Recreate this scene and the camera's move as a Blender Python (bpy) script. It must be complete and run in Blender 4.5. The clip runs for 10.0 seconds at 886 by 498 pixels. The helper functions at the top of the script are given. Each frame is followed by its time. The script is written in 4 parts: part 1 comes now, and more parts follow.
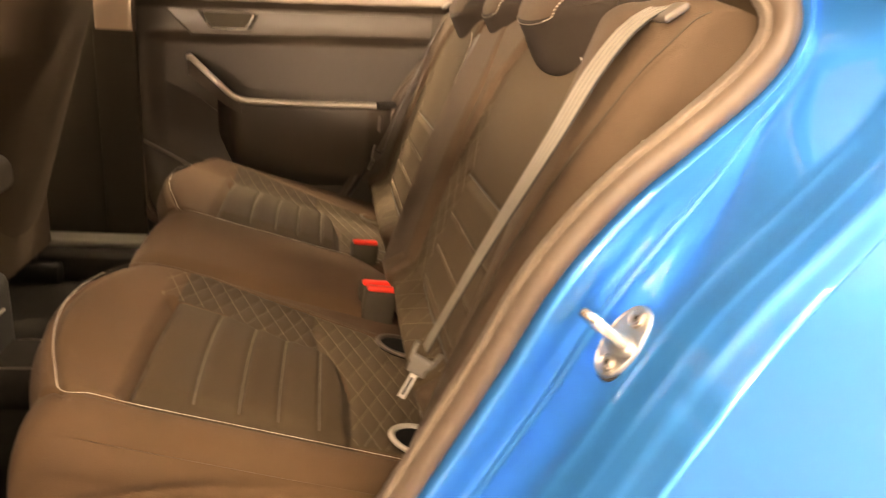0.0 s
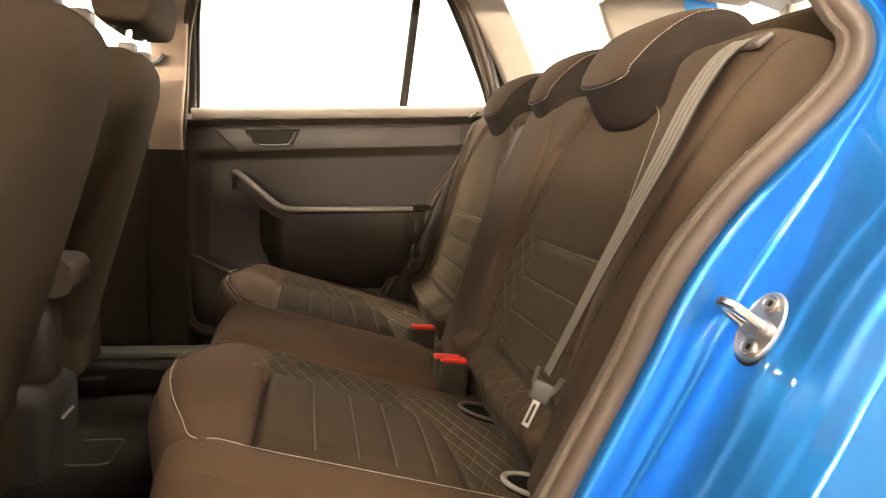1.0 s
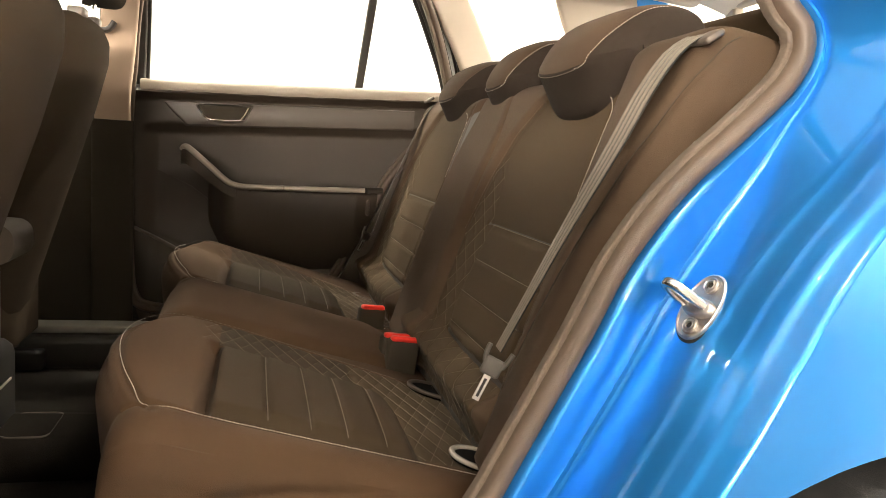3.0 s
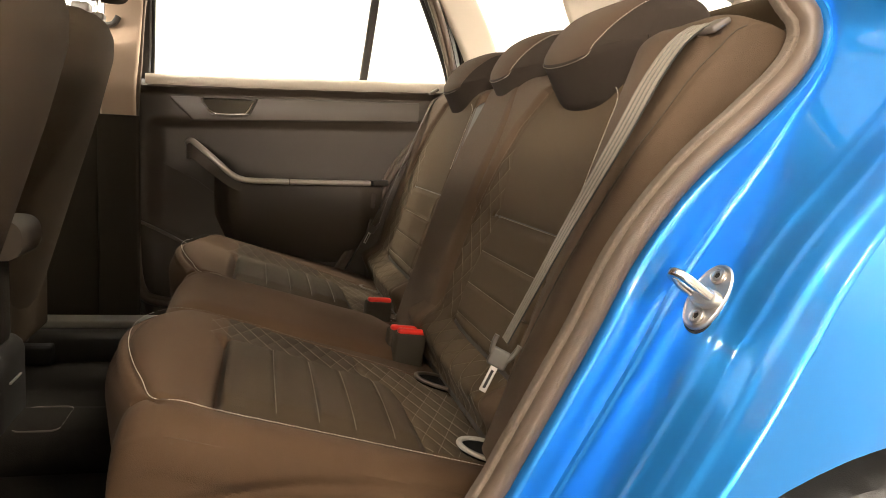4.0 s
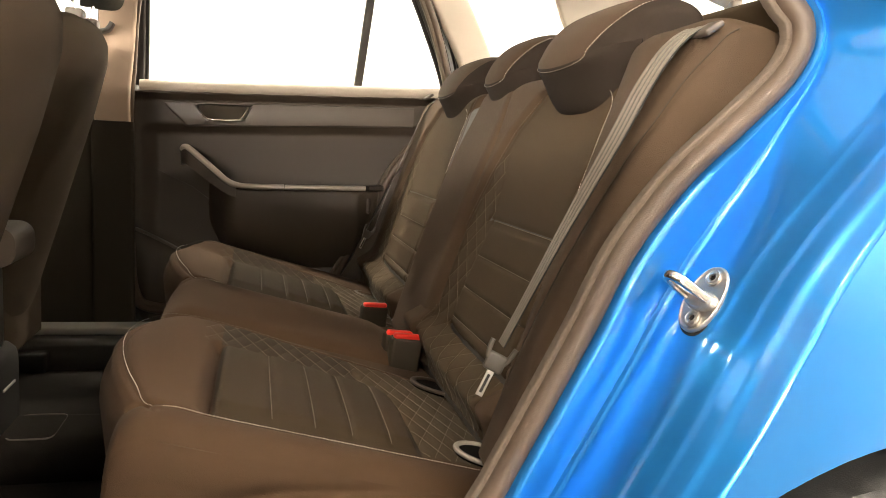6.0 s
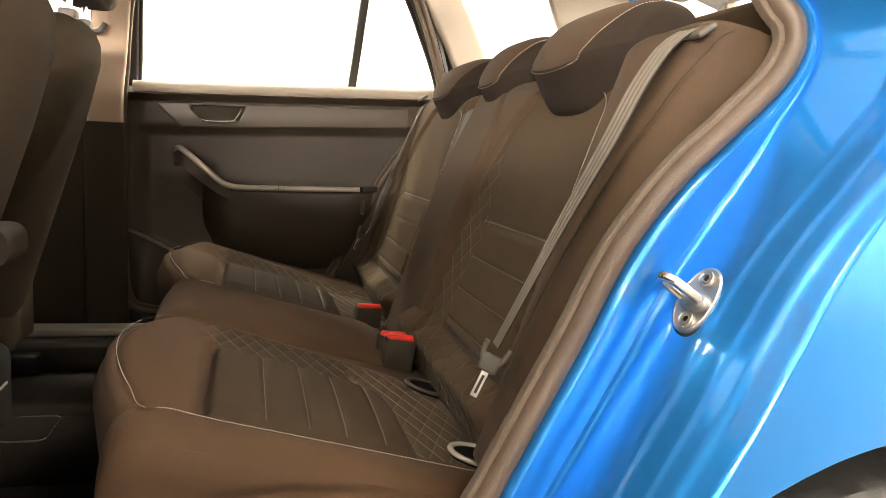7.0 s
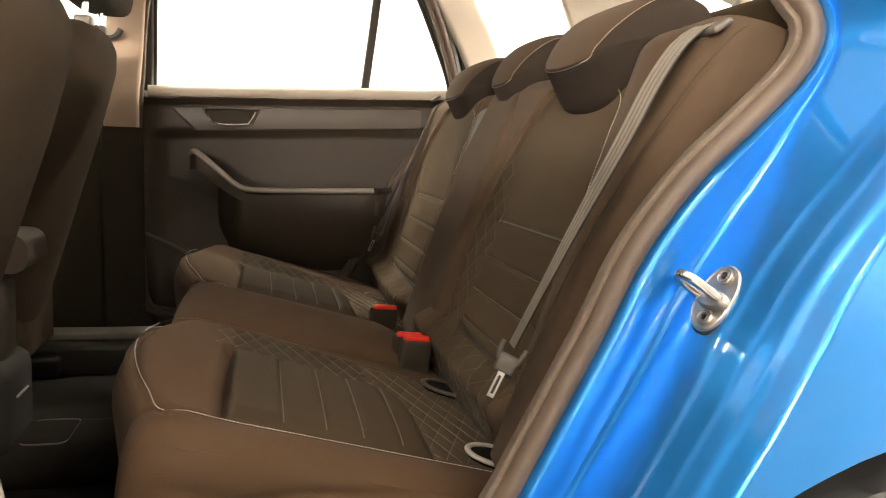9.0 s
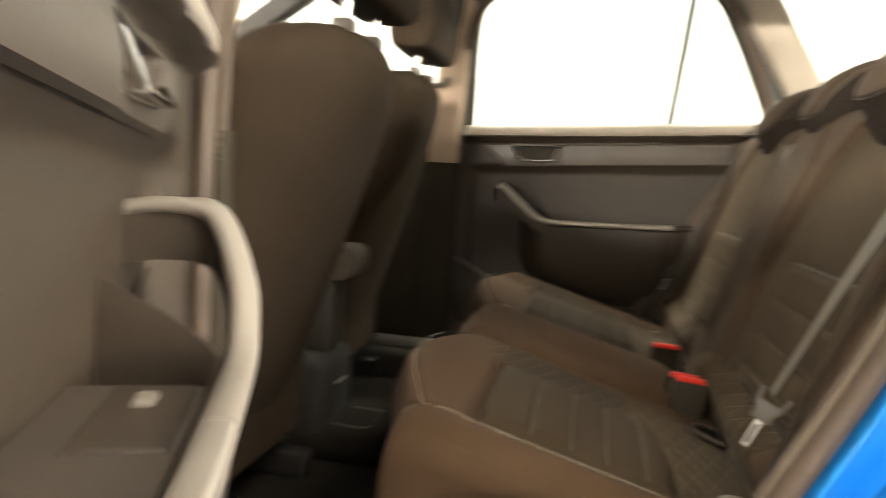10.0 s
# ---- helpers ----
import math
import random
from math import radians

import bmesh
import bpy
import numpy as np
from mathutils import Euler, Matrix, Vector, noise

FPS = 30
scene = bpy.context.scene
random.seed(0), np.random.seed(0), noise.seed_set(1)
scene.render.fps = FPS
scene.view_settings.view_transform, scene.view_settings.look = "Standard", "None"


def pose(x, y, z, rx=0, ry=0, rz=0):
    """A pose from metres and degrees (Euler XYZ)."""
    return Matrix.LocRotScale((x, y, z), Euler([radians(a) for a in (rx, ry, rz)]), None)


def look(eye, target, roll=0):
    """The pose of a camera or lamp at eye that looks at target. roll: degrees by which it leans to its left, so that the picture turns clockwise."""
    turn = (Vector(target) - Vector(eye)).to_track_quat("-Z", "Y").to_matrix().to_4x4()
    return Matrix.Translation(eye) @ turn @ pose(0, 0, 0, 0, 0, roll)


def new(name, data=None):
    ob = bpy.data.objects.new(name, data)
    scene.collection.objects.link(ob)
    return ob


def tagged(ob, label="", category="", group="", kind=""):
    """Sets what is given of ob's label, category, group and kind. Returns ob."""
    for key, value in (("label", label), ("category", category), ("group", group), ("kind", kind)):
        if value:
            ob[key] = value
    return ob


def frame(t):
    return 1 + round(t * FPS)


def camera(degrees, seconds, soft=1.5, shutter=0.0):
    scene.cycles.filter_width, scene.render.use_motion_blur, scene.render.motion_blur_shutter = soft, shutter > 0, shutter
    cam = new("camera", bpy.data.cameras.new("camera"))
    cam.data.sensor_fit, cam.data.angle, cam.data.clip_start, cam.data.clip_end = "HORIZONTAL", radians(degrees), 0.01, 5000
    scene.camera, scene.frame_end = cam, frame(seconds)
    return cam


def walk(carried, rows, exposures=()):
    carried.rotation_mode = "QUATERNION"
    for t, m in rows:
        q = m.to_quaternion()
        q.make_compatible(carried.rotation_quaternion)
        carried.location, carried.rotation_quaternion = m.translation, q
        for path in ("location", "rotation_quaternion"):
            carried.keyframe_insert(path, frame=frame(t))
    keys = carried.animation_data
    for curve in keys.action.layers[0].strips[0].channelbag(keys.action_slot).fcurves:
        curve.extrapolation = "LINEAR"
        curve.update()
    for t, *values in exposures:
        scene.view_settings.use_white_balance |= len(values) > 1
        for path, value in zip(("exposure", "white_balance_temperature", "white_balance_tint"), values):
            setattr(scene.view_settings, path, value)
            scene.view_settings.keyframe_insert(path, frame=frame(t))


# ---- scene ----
cam = camera(64.7, 10.0, soft=0.45, shutter=0.5)
PATH = [
    (0, (-0.111, -1.286, 1.028), (0.227, 0.579, 0.391), 5.1),
    (0.2, (-0.151, -1.299, 0.975), (0.171, 0.61, 0.474), 3.4),
    (0.5, (-0.213, -1.325, 0.932), (0.098, 0.625, 0.617), 1.1),
    (0.7, (-0.252, -1.34, 0.924), (0.057, 0.62, 0.676), 0.4),
    (1, (-0.264, -1.337, 0.911), (0.107, 0.613, 0.662), 1.9),
    (1.5, (-0.278, -1.347, 0.904), (0.156, 0.587, 0.637), 4.3),
    (2, (-0.282, -1.352, 0.9), (0.208, 0.568, 0.632), 4.9),
    (2.5, (-0.282, -1.353, 0.898), (0.242, 0.559, 0.636), 4.8),
    (4, (-0.282, -1.354, 0.899), (0.226, 0.558, 0.603), 3.9),
    (4.5, (-0.281, -1.353, 0.898), (0.237, 0.556, 0.607), 4.0),
    (5, (-0.283, -1.354, 0.898), (0.243, 0.554, 0.61), 3.8),
    (5.5, (-0.282, -1.353, 0.897), (0.234, 0.559, 0.613), 3.6),
    (7, (-0.283, -1.354, 0.897), (0.254, 0.553, 0.622), 3.7),
    (7.5, (-0.284, -1.354, 0.898), (0.25, 0.554, 0.621), 3.4),
    (8, (-0.282, -1.353, 0.898), (0.252, 0.554, 0.622), 3.4),
    (8.5, (-0.283, -1.353, 0.897), (0.24, 0.558, 0.622), 3.2),
    (9, (-0.283, -1.352, 0.897), (0.214, 0.566, 0.62), 2.9),
    (9.3, (-0.288, -1.339, 0.893), (0.021, 0.615, 0.598), 2.7),
    (9.5, (-0.286, -1.335, 0.896), (-0.12, 0.633, 0.581), 2.6),
    (9.6, (-0.283, -1.34, 0.893), (-0.173, 0.635, 0.594), 3.2),
    (9.7, (-0.2705, -1.345, 0.885), (-0.268, 0.638, 0.664), 3.5),
    (9.8, (-0.258, -1.35, 0.876), (-0.346, 0.64, 0.692), 3.9),
    (10, (-0.208, -1.396, 0.889), (-0.607, 0.552, 0.671), 3.7),
]
walk(cam, [(t, look(eye, target, roll)) for t, eye, target, roll in PATH],
     [(0.0, 1.5, 8900, 20), (0.5, 1.75, 8100, 19), (0.7, 1.35, 7200, 16), (1.0, 0.9, 6750, 12), (1.5, 0.68, 6500, 10), (2.0, 0.76, 6500, 10), (8.5, 0.8, 6500, 10), (9.0, 0.66, 6500, 10), (9.3, 0.52, 6600, 10), (10.0, 0.68, 6200, 4)])

# ---------------------------------------------------------------- light
world = bpy.data.worlds.new("world")
scene.world = world
world.use_nodes = True
wbg = world.node_tree.nodes["Background"]
wbg.inputs["Color"].default_value = (1.0, 0.93, 0.84, 1)
wbg.inputs["Strength"].default_value = 0.15


# ---------------------------------------------------------------- materials
def nodes_of(mat):
    return mat.node_tree.nodes, mat.node_tree.links


def material(name, colour, rough=0.6, metal=0.0, vary=0.15, vscale=9.0, grain=0.0, gscale=600.0, coat=0.0,
             spec=0.5, sheen=0.0, stretch=None, fleck=0.0):
    """A surface with colour variation at two scales and a fine relief."""
    mat = bpy.data.materials.new(name)
    mat.use_nodes = True
    n, l = nodes_of(mat)
    b = n["Principled BSDF"]
    b.inputs["Roughness"].default_value = rough
    b.inputs["Metallic"].default_value = metal
    b.inputs["Coat Weight"].default_value = coat
    b.inputs["Coat Roughness"].default_value = 0.03
    b.inputs["Specular IOR Level"].default_value = spec
    b.inputs["Sheen Weight"].default_value = sheen
    b.inputs["Sheen Roughness"].default_value = 0.5
    tc = n.new("ShaderNodeTexCoord")
    mp = n.new("ShaderNodeMapping")
    l.new(tc.outputs["Object"], mp.inputs["Vector"])
    if stretch:
        mp.inputs["Scale"].default_value = stretch
    big = n.new("ShaderNodeTexNoise")
    big.inputs["Scale"].default_value = vscale
    big.inputs["Detail"].default_value = 5
    small = n.new("ShaderNodeTexNoise")
    small.inputs["Scale"].default_value = gscale
    small.inputs["Detail"].default_value = 2
    l.new(mp.outputs[0], big.inputs["Vector"])
    l.new(mp.outputs[0], small.inputs["Vector"])
    mix = n.new("ShaderNodeMix")
    mix.data_type = "RGBA"
    c = Vector(colour)
    mix.inputs["A"].default_value = (*(c * (1 - vary)), 1)
    mix.inputs["B"].default_value = (*(c * (1 + vary)), 1)
    add = n.new("ShaderNodeMath")
    add.operation = "MULTIPLY_ADD"
    l.new(small.outputs["Fac"], add.inputs[0])
    add.inputs[1].default_value = 0.6 + fleck
    l.new(big.outputs["Fac"], add.inputs[2])
    sub = n.new("ShaderNodeMath")
    sub.operation = "SUBTRACT"
    sub.use_clamp = True
    l.new(add.outputs[0], sub.inputs[0])
    sub.inputs[1].default_value = 0.3 + fleck * 0.5
    l.new(sub.outputs[0], mix.inputs["Factor"])
    l.new(mix.outputs["Result"], b.inputs["Base Color"])
    rr = n.new("ShaderNodeMapRange")
    rr.inputs["To Min"].default_value = max(0.02, rough - 0.06)
    rr.inputs["To Max"].default_value = min(1, rough + 0.06)
    l.new(big.outputs["Fac"], rr.inputs["Value"])
    l.new(rr.outputs[0], b.inputs["Roughness"])
    if grain:
        bump = n.new("ShaderNodeBump")
        bump.inputs["Strength"].default_value = grain
        bump.inputs["Distance"].default_value = 0.0008
        l.new(small.outputs["Fac"], bump.inputs["Height"])
        l.new(bump.outputs[0], b.inputs["Normal"])
    return mat


fabric = material("seat_fabric", (0.057, 0.0322, 0.0168), 0.82, vary=0.16, vscale=7, grain=0.5, gscale=900, sheen=0.03, spec=0.12)
# one ribbed cloth in two tones: darkened for shade on the cushion, lighter behind
fabric_pad_shaded = material("ribbed_fabric_shaded", (0.0325, 0.0215, 0.0122), 0.72, vary=0.16, vscale=8, grain=0.5, gscale=700, sheen=0.02, spec=0.09)
fabric_pad = material("ribbed_fabric", (0.0510, 0.0342, 0.0192), 0.76, vary=0.14, vscale=8, grain=0.45, gscale=700, sheen=0.02, spec=0.07)
fabric_quilt = material("quilted_fabric", (0.054, 0.0378, 0.0216), 0.74, vary=0.14, vscale=8, grain=0.45, gscale=700, sheen=0.02, spec=0.10)
fabric_side = material("grey_brown_side_fabric", (0.060, 0.0385, 0.0235), 0.82, vary=0.16, vscale=7, grain=0.5, gscale=900, sheen=0.03, spec=0.12)
fabric_dark = material("dark_side_fabric_shaded", (0.023, 0.0165, 0.0125), 0.85, vary=0.14, vscale=8, grain=0.4, gscale=900, spec=0.12)
fabric_front = material("front_seat_fabric", (0.0350, 0.0243, 0.0162), 0.9, vary=0.2, vscale=5, grain=0.4, gscale=800, spec=0.05)
thread_white = material("white_thread", (0.72, 0.66, 0.58), 0.7, vary=0.1)
thread_tan = material("tan_thread", (0.095, 0.076, 0.056), 0.75, vary=0.15)
thread_quilt = material("brown_quilting_thread", (0.125, 0.100, 0.072), 0.75, vary=0.15)
hollow_shade = material("hollow_shade_black", (0.004, 0.0035, 0.003), 0.8, vary=0.1, spec=0.1)
plastic = material("black_plastic", (0.027, 0.022, 0.017), 0.5, vary=0.12, vscale=6, grain=0.35, gscale=1100)
plastic_matte = material("matte_brown_black_plastic", (0.044, 0.035, 0.024), 0.75, vary=0.12, vscale=6, grain=0.4, gscale=900, spec=0.2)
plastic_soft = material("grained_door_plastic", (0.052, 0.038, 0.0265), 0.55, vary=0.12, vscale=5, grain=0.4, gscale=900)
plastic_grey = material("satin_grey_plastic", (0.13, 0.105, 0.085), 0.36, vary=0.1, vscale=4, grain=0.1, gscale=1200)
plastic_tongue = material("dark_grey_tongue_plastic", (0.075, 0.064, 0.052), 0.4, vary=0.1, vscale=4, grain=0.1, gscale=1200)
plastic_decor = material("satin_dark_grey_plastic", (0.085, 0.068, 0.054), 0.45, vary=0.1, vscale=4, grain=0.1, gscale=1200)
# door plastic made lighter, with the window's light put into the ledge's colour
ledge_lit_plastic = material("lit_ledge_plastic", (0.41, 0.352, 0.285), 0.55, vary=0.08, vscale=4, grain=0.2, gscale=900)
plastic_silver = material("silver_plastic", (0.38, 0.335, 0.285), 0.30, metal=0.35, vary=0.08, vscale=6)
# beige trim with shade in the colour: this pillar faces away from the window
trim_shaded = material("shaded_pillar_trim", (0.40, 0.295, 0.215), 0.7, vary=0.08, vscale=4, grain=0.25, gscale=900)
trim_grey = material("grey_olive_edge_trim", (0.23, 0.20, 0.155), 0.6, vary=0.08, vscale=4, grain=0.25, gscale=900)
trim_beige = material("beige_pillar_trim", (0.50, 0.43, 0.345), 0.7, vary=0.08, vscale=4, grain=0.25, gscale=900)
lining = material("headliner_cloth", (0.74, 0.66, 0.55), 0.9, vary=0.08, vscale=5, grain=0.3, gscale=700)
rubber = material("door_seal_rubber", (0.084, 0.057, 0.039), 0.5, vary=0.14, vscale=14, grain=0.3, gscale=800)
flock = material("flock_strip", (0.105, 0.078, 0.057), 0.85, vary=0.25, vscale=300, grain=0.6, gscale=1500)
rubber_dark = material("dark_rubber", (0.018, 0.016, 0.014), 0.65, vary=0.2, vscale=10, grain=0.3, spec=0.25)
chrome = material("chrome", (0.80, 0.77, 0.72), 0.16, metal=1.0, vary=0.06, vscale=30)
steel = material("zinc_steel", (0.54, 0.505, 0.465), 0.40, metal=1.0, vary=0.18, vscale=60)
webbing = material("belt_webbing", (0.038, 0.032, 0.025), 0.40, vary=0.15, vscale=6, grain=0.3, gscale=1200, sheen=0.3)
webbing_line = material("belt_rib", (0.165, 0.142, 0.115), 0.42, vary=0.1, vscale=12)
red = material("red_button", (0.75, 0.035, 0.022), 0.3, vary=0.06, coat=0.3)
carpet = material("dark_carpet", (0.012, 0.010, 0.008), 0.95, vary=0.35, vscale=40, grain=0.9, gscale=500, spec=0.08)
tyre_rubber = material("tyre_rubber", (0.028, 0.027, 0.026), 0.75, vary=0.25, vscale=20, grain=0.4)
holder_plastic = material("light_grey_plastic", (0.32, 0.295, 0.25), 0.5, vary=0.1)
wall_grey = material("pale_grey_wall_paint", (0.45, 0.44, 0.42), 0.85, vary=0.06, vscale=1.2, grain=0.2, gscale=60)
wall_reflect_dark = material("mid_grey_reflected_wall", (0.26, 0.255, 0.25), 0.85, vary=0.06, vscale=1.2, grain=0.2, gscale=60)
wall_paint = material("white_wall_paint", (0.80, 0.78, 0.74), 0.85, vary=0.05, vscale=1.2, grain=0.2, gscale=60)
concrete = material("grey_floor", (0.08, 0.074, 0.068), 0.5, vary=0.25, vscale=1.5, grain=0.3, gscale=90)


def paint_material():
    mat = material("blue_metallic_paint", (0.020, 0.215, 0.61), 0.32, metal=0.68, vary=0.05, vscale=3, coat=1.0, gscale=2500, fleck=0.25, spec=0.2)
    b = mat.node_tree.nodes["Principled BSDF"]
    b.inputs["Coat IOR"].default_value = 1.6
    b.inputs["Coat Roughness"].default_value = 0.012
    b.inputs["Specular Tint"].default_value = (0.55, 0.72, 1.0, 1)
    return mat


paint = paint_material()


def glass_material():
    mat = bpy.data.materials.new("window_glass")
    mat.use_nodes = True
    n, l = nodes_of(mat)
    b = n["Principled BSDF"]
    b.inputs["Base Color"].default_value = (0.96, 0.98, 0.97, 1)
    b.inputs["Roughness"].default_value = 0.02
    b.inputs["Transmission Weight"].default_value = 1
    b.inputs["IOR"].default_value = 1.02
    return mat


glass = glass_material()


def glow_material(name, strength, colour=(1, 0.88, 0.74)):
    mat = bpy.data.materials.new(name)
    mat.use_nodes = True
    b = mat.node_tree.nodes["Principled BSDF"]
    b.inputs["Emission Color"].default_value = (*colour, 1)
    b.inputs["Emission Strength"].default_value = strength
    return mat


glow = glow_material("lamp_tube", 610)
glow_dim = glow_material("lamp_tube_dim", 120)
glow_near = glow_material("lamp_tube_near", 270)
glow_soft = glow_material("lamp_tube_weaker", 430)
glow_white = glow_material("lamp_tube_neutral", 225, (1.0, 0.94, 0.77))


# ---------------------------------------------------------------- mesh helpers
def mesh_of(name, verts, faces, mat, smooth=True):
    me = bpy.data.meshes.new(name)
    me.from_pydata([tuple(map(float, v)) for v in verts], [], [tuple(map(int, f)) for f in faces])
    me.validate()
    bm = bmesh.new()
    bm.from_mesh(me)
    bmesh.ops.recalc_face_normals(bm, faces=bm.faces)
    for f in bm.faces:
        f.smooth = smooth
    for e in bm.edges:
        if smooth and len(e.link_faces) == 2 and e.calc_face_angle(0) > 0.75:
            e.smooth = False
    bm.to_mesh(me)
    bm.free()
    me.materials.append(mat)
    return me


def part(name, vf, mat, parent=None, label="", smooth=True):
    verts, faces = vf
    ob = new(name, mesh_of(name, verts, faces, mat, smooth))
    if parent is not None:
        ob.parent = parent
    if label:
        tagged(ob, label)
    return ob


def second_material(ob, mat, test):
    """Gives the faces whose middle passes the test another material."""
    ob.data.materials.append(mat)
    for p in ob.data.polygons:
        if test(p.center):
            p.material_index = 1


def thing(name, label, category, group="", kind=""):
    ob = new(name)
    ob.empty_display_size = 0.1
    return tagged(ob, label, category, group, kind)


def merged(*vfs):
    verts, faces = [], []
    for v, f in vfs:
        k = len(verts)
        verts.extend(v)
        faces.extend([[i + k for i in q] for q in f])
    return verts, faces


def grid(fn, us, vs, close_u=False, close_v=False):
    nu, nv = len(us), len(vs)
    verts = [fn(u, v) for u in us for v in vs]
    faces = []
    for i in range(nu if close_u else nu - 1):
        for j in range(nv if close_v else nv - 1):
            a, b = i, (i + 1) % nu
            c, d = j, (j + 1) % nv
            faces.append((a * nv + c, b * nv + c, b * nv + d, a * nv + d))
    return verts, faces


def spline(points, step):
    """A smooth line through the points, sampled at about that step."""
    p = [Vector(q) for q in points]
    out = []
    for i in range(len(p) - 1):
        a, b = p[max(0, i - 1)], p[i]
        c, d = p[i + 1], p[min(len(p) - 1, i + 2)]
        k = max(1, round((c - b).length / step))
        for s in range(k):
            t = s / k
            out.append(0.5 * ((2 * b) + (c - a) * t + (2 * a - 5 * b + 4 * c - d) * t * t + (3 * b - a - 3 * c + d) * t ** 3))
    out.append(p[-1])
    return out


def loop_spline(points, step):
    p = [Vector(q) for q in points]
    m = len(p)
    out = []
    for i in range(m):
        a, b, c, d = p[i - 1], p[i], p[(i + 1) % m], p[(i + 2) % m]
        k = max(1, round((c - b).length / step))
        for s in range(k):
            t = s / k
            out.append(0.5 * ((2 * b) + (c - a) * t + (2 * a - 5 * b + 4 * c - d) * t * t + (3 * b - a - 3 * c + d) * t ** 3))
    return out


def ellipse(a, b, k=12):
    return [(a * math.cos(2 * math.pi * i / k), b * math.sin(2 * math.pi * i / k)) for i in range(k)]


def rounded(a, b, r, k=3):
    """A rounded rectangle of half sizes a, b."""
    out = []
    for cx, cy, s in ((a - r, b - r, 0), (-a + r, b - r, 1), (-a + r, -b + r, 2), (a - r, -b + r, 3)):
        for i in range(k + 1):
            w = (s + i / k) * math.pi / 2
            out.append((cx + r * math.cos(w), cy + r * math.sin(w)))
    return out


def sweep(path, profile, ref=(0, 1, 0), closed=False, scale=None, caps=True):
    """The profile (a, b) carried along the path: a along the side direction, b along ref."""
    ref = Vector(ref)
    n, k = len(path), len(profile)
    verts, faces = [], []
    for i, p in enumerate(path):
        q0 = path[(i - 1) % n] if closed or i > 0 else path[i]
        q1 = path[(i + 1) % n] if closed or i < n - 1 else path[i]
        t = (q1 - q0).normalized()
        r = (ref - t * ref.dot(t)).normalized()
        s = t.cross(r)
        f = scale(i / max(1, n - 1)) if scale else 1
        for a, b in profile:
            verts.append(p + s * a * f + r * b * f)
    for i in range(n if closed else n - 1):
        for j in range(k):
            a, b = i * k, ((i + 1) % n) * k
            faces.append((a + j, a + (j + 1) % k, b + (j + 1) % k, b + j))
    if caps and not closed:
        faces.append(tuple(range(k))[::-1])
        faces.append(tuple(range((n - 1) * k, n * k)))
    return verts, faces


def bar(points, profile, ref=(0, 1, 0), step=0.02, scale=None):
    return sweep(spline(points, step), profile, ref, scale=scale)


def loft(rings, caps=True):
    k = len(rings[0])
    verts = [v for r in rings for v in r]
    faces = []
    for i in range(len(rings) - 1):
        for j in range(k):
            faces.append((i * k + j, i * k + (j + 1) % k, (i + 1) * k + (j + 1) % k, (i + 1) * k + j))
    if caps:
        faces.append(tuple(range(k))[::-1])
        faces.append(tuple(range((len(rings) - 1) * k, len(rings) * k)))
    return verts, faces


def rbox(x0, x1, y0, y1, z0, z1, r=0.006, k=3):
    """A box with rounded edges, lofted upwards."""
    cx, cy, a, b = (x0 + x1) / 2, (y0 + y1) / 2, (x1 - x0) / 2, (y1 - y0) / 2
    r = min(r, a * 0.95, b * 0.95, (z1 - z0) * 0.48)
    rings = []
    levels = [(z0 + r - r * math.cos(i / k * math.pi / 2), r - r * math.sin(i / k * math.pi / 2)) for i in range(k + 1)]
    levels += [(z1 - r + r * math.sin(i / k * math.pi / 2), r - r * math.cos(i / k * math.pi / 2)) for i in range(k + 1)]
    for z, d in levels:
        rings.append([(cx + u, cy + v, z) for u, v in rounded(a - d * 0.98, b - d * 0.98, max(r - d * 0.98, 0.0004), k)])
    return loft(rings)


def prism(outline, y0, y1, axis="y"):
    """A flat plate: an outline of (x, z) pushed from y0 to y1."""
    k = len(outline)
    verts = [(x, y0, z) for x, z in outline] + [(x, y1, z) for x, z in outline]
    faces = [tuple(range(k)), tuple(range(k, 2 * k))[::-1]]
    faces += [(i, (i + 1) % k, k + (i + 1) % k, k + i) for i in range(k)]
    return verts, faces


def moved(vf, m):
    return [m @ Vector(v) for v in vf[0]], vf[1]


def mirrored(vf, sign):
    return [(v[0], v[1] * sign, v[2]) for v in vf[0]], vf[1]


def groove(d, w):
    return math.exp(-(d / w) ** 2)


def smooth01(a, b, t):
    t = min(1, max(0, (t - a) / (b - a)))
    return t * t * (3 - 2 * t)


def lerp_table(t, table):
    """Piecewise straight values: table of (key, value)."""
    if t <= table[0][0]:
        return table[0][1]
    for (a, va), (b, vb) in zip(table, table[1:]):
        if t <= b:
            return va + (vb - va) * (t - a) / (b - a)
    return table[-1][1]


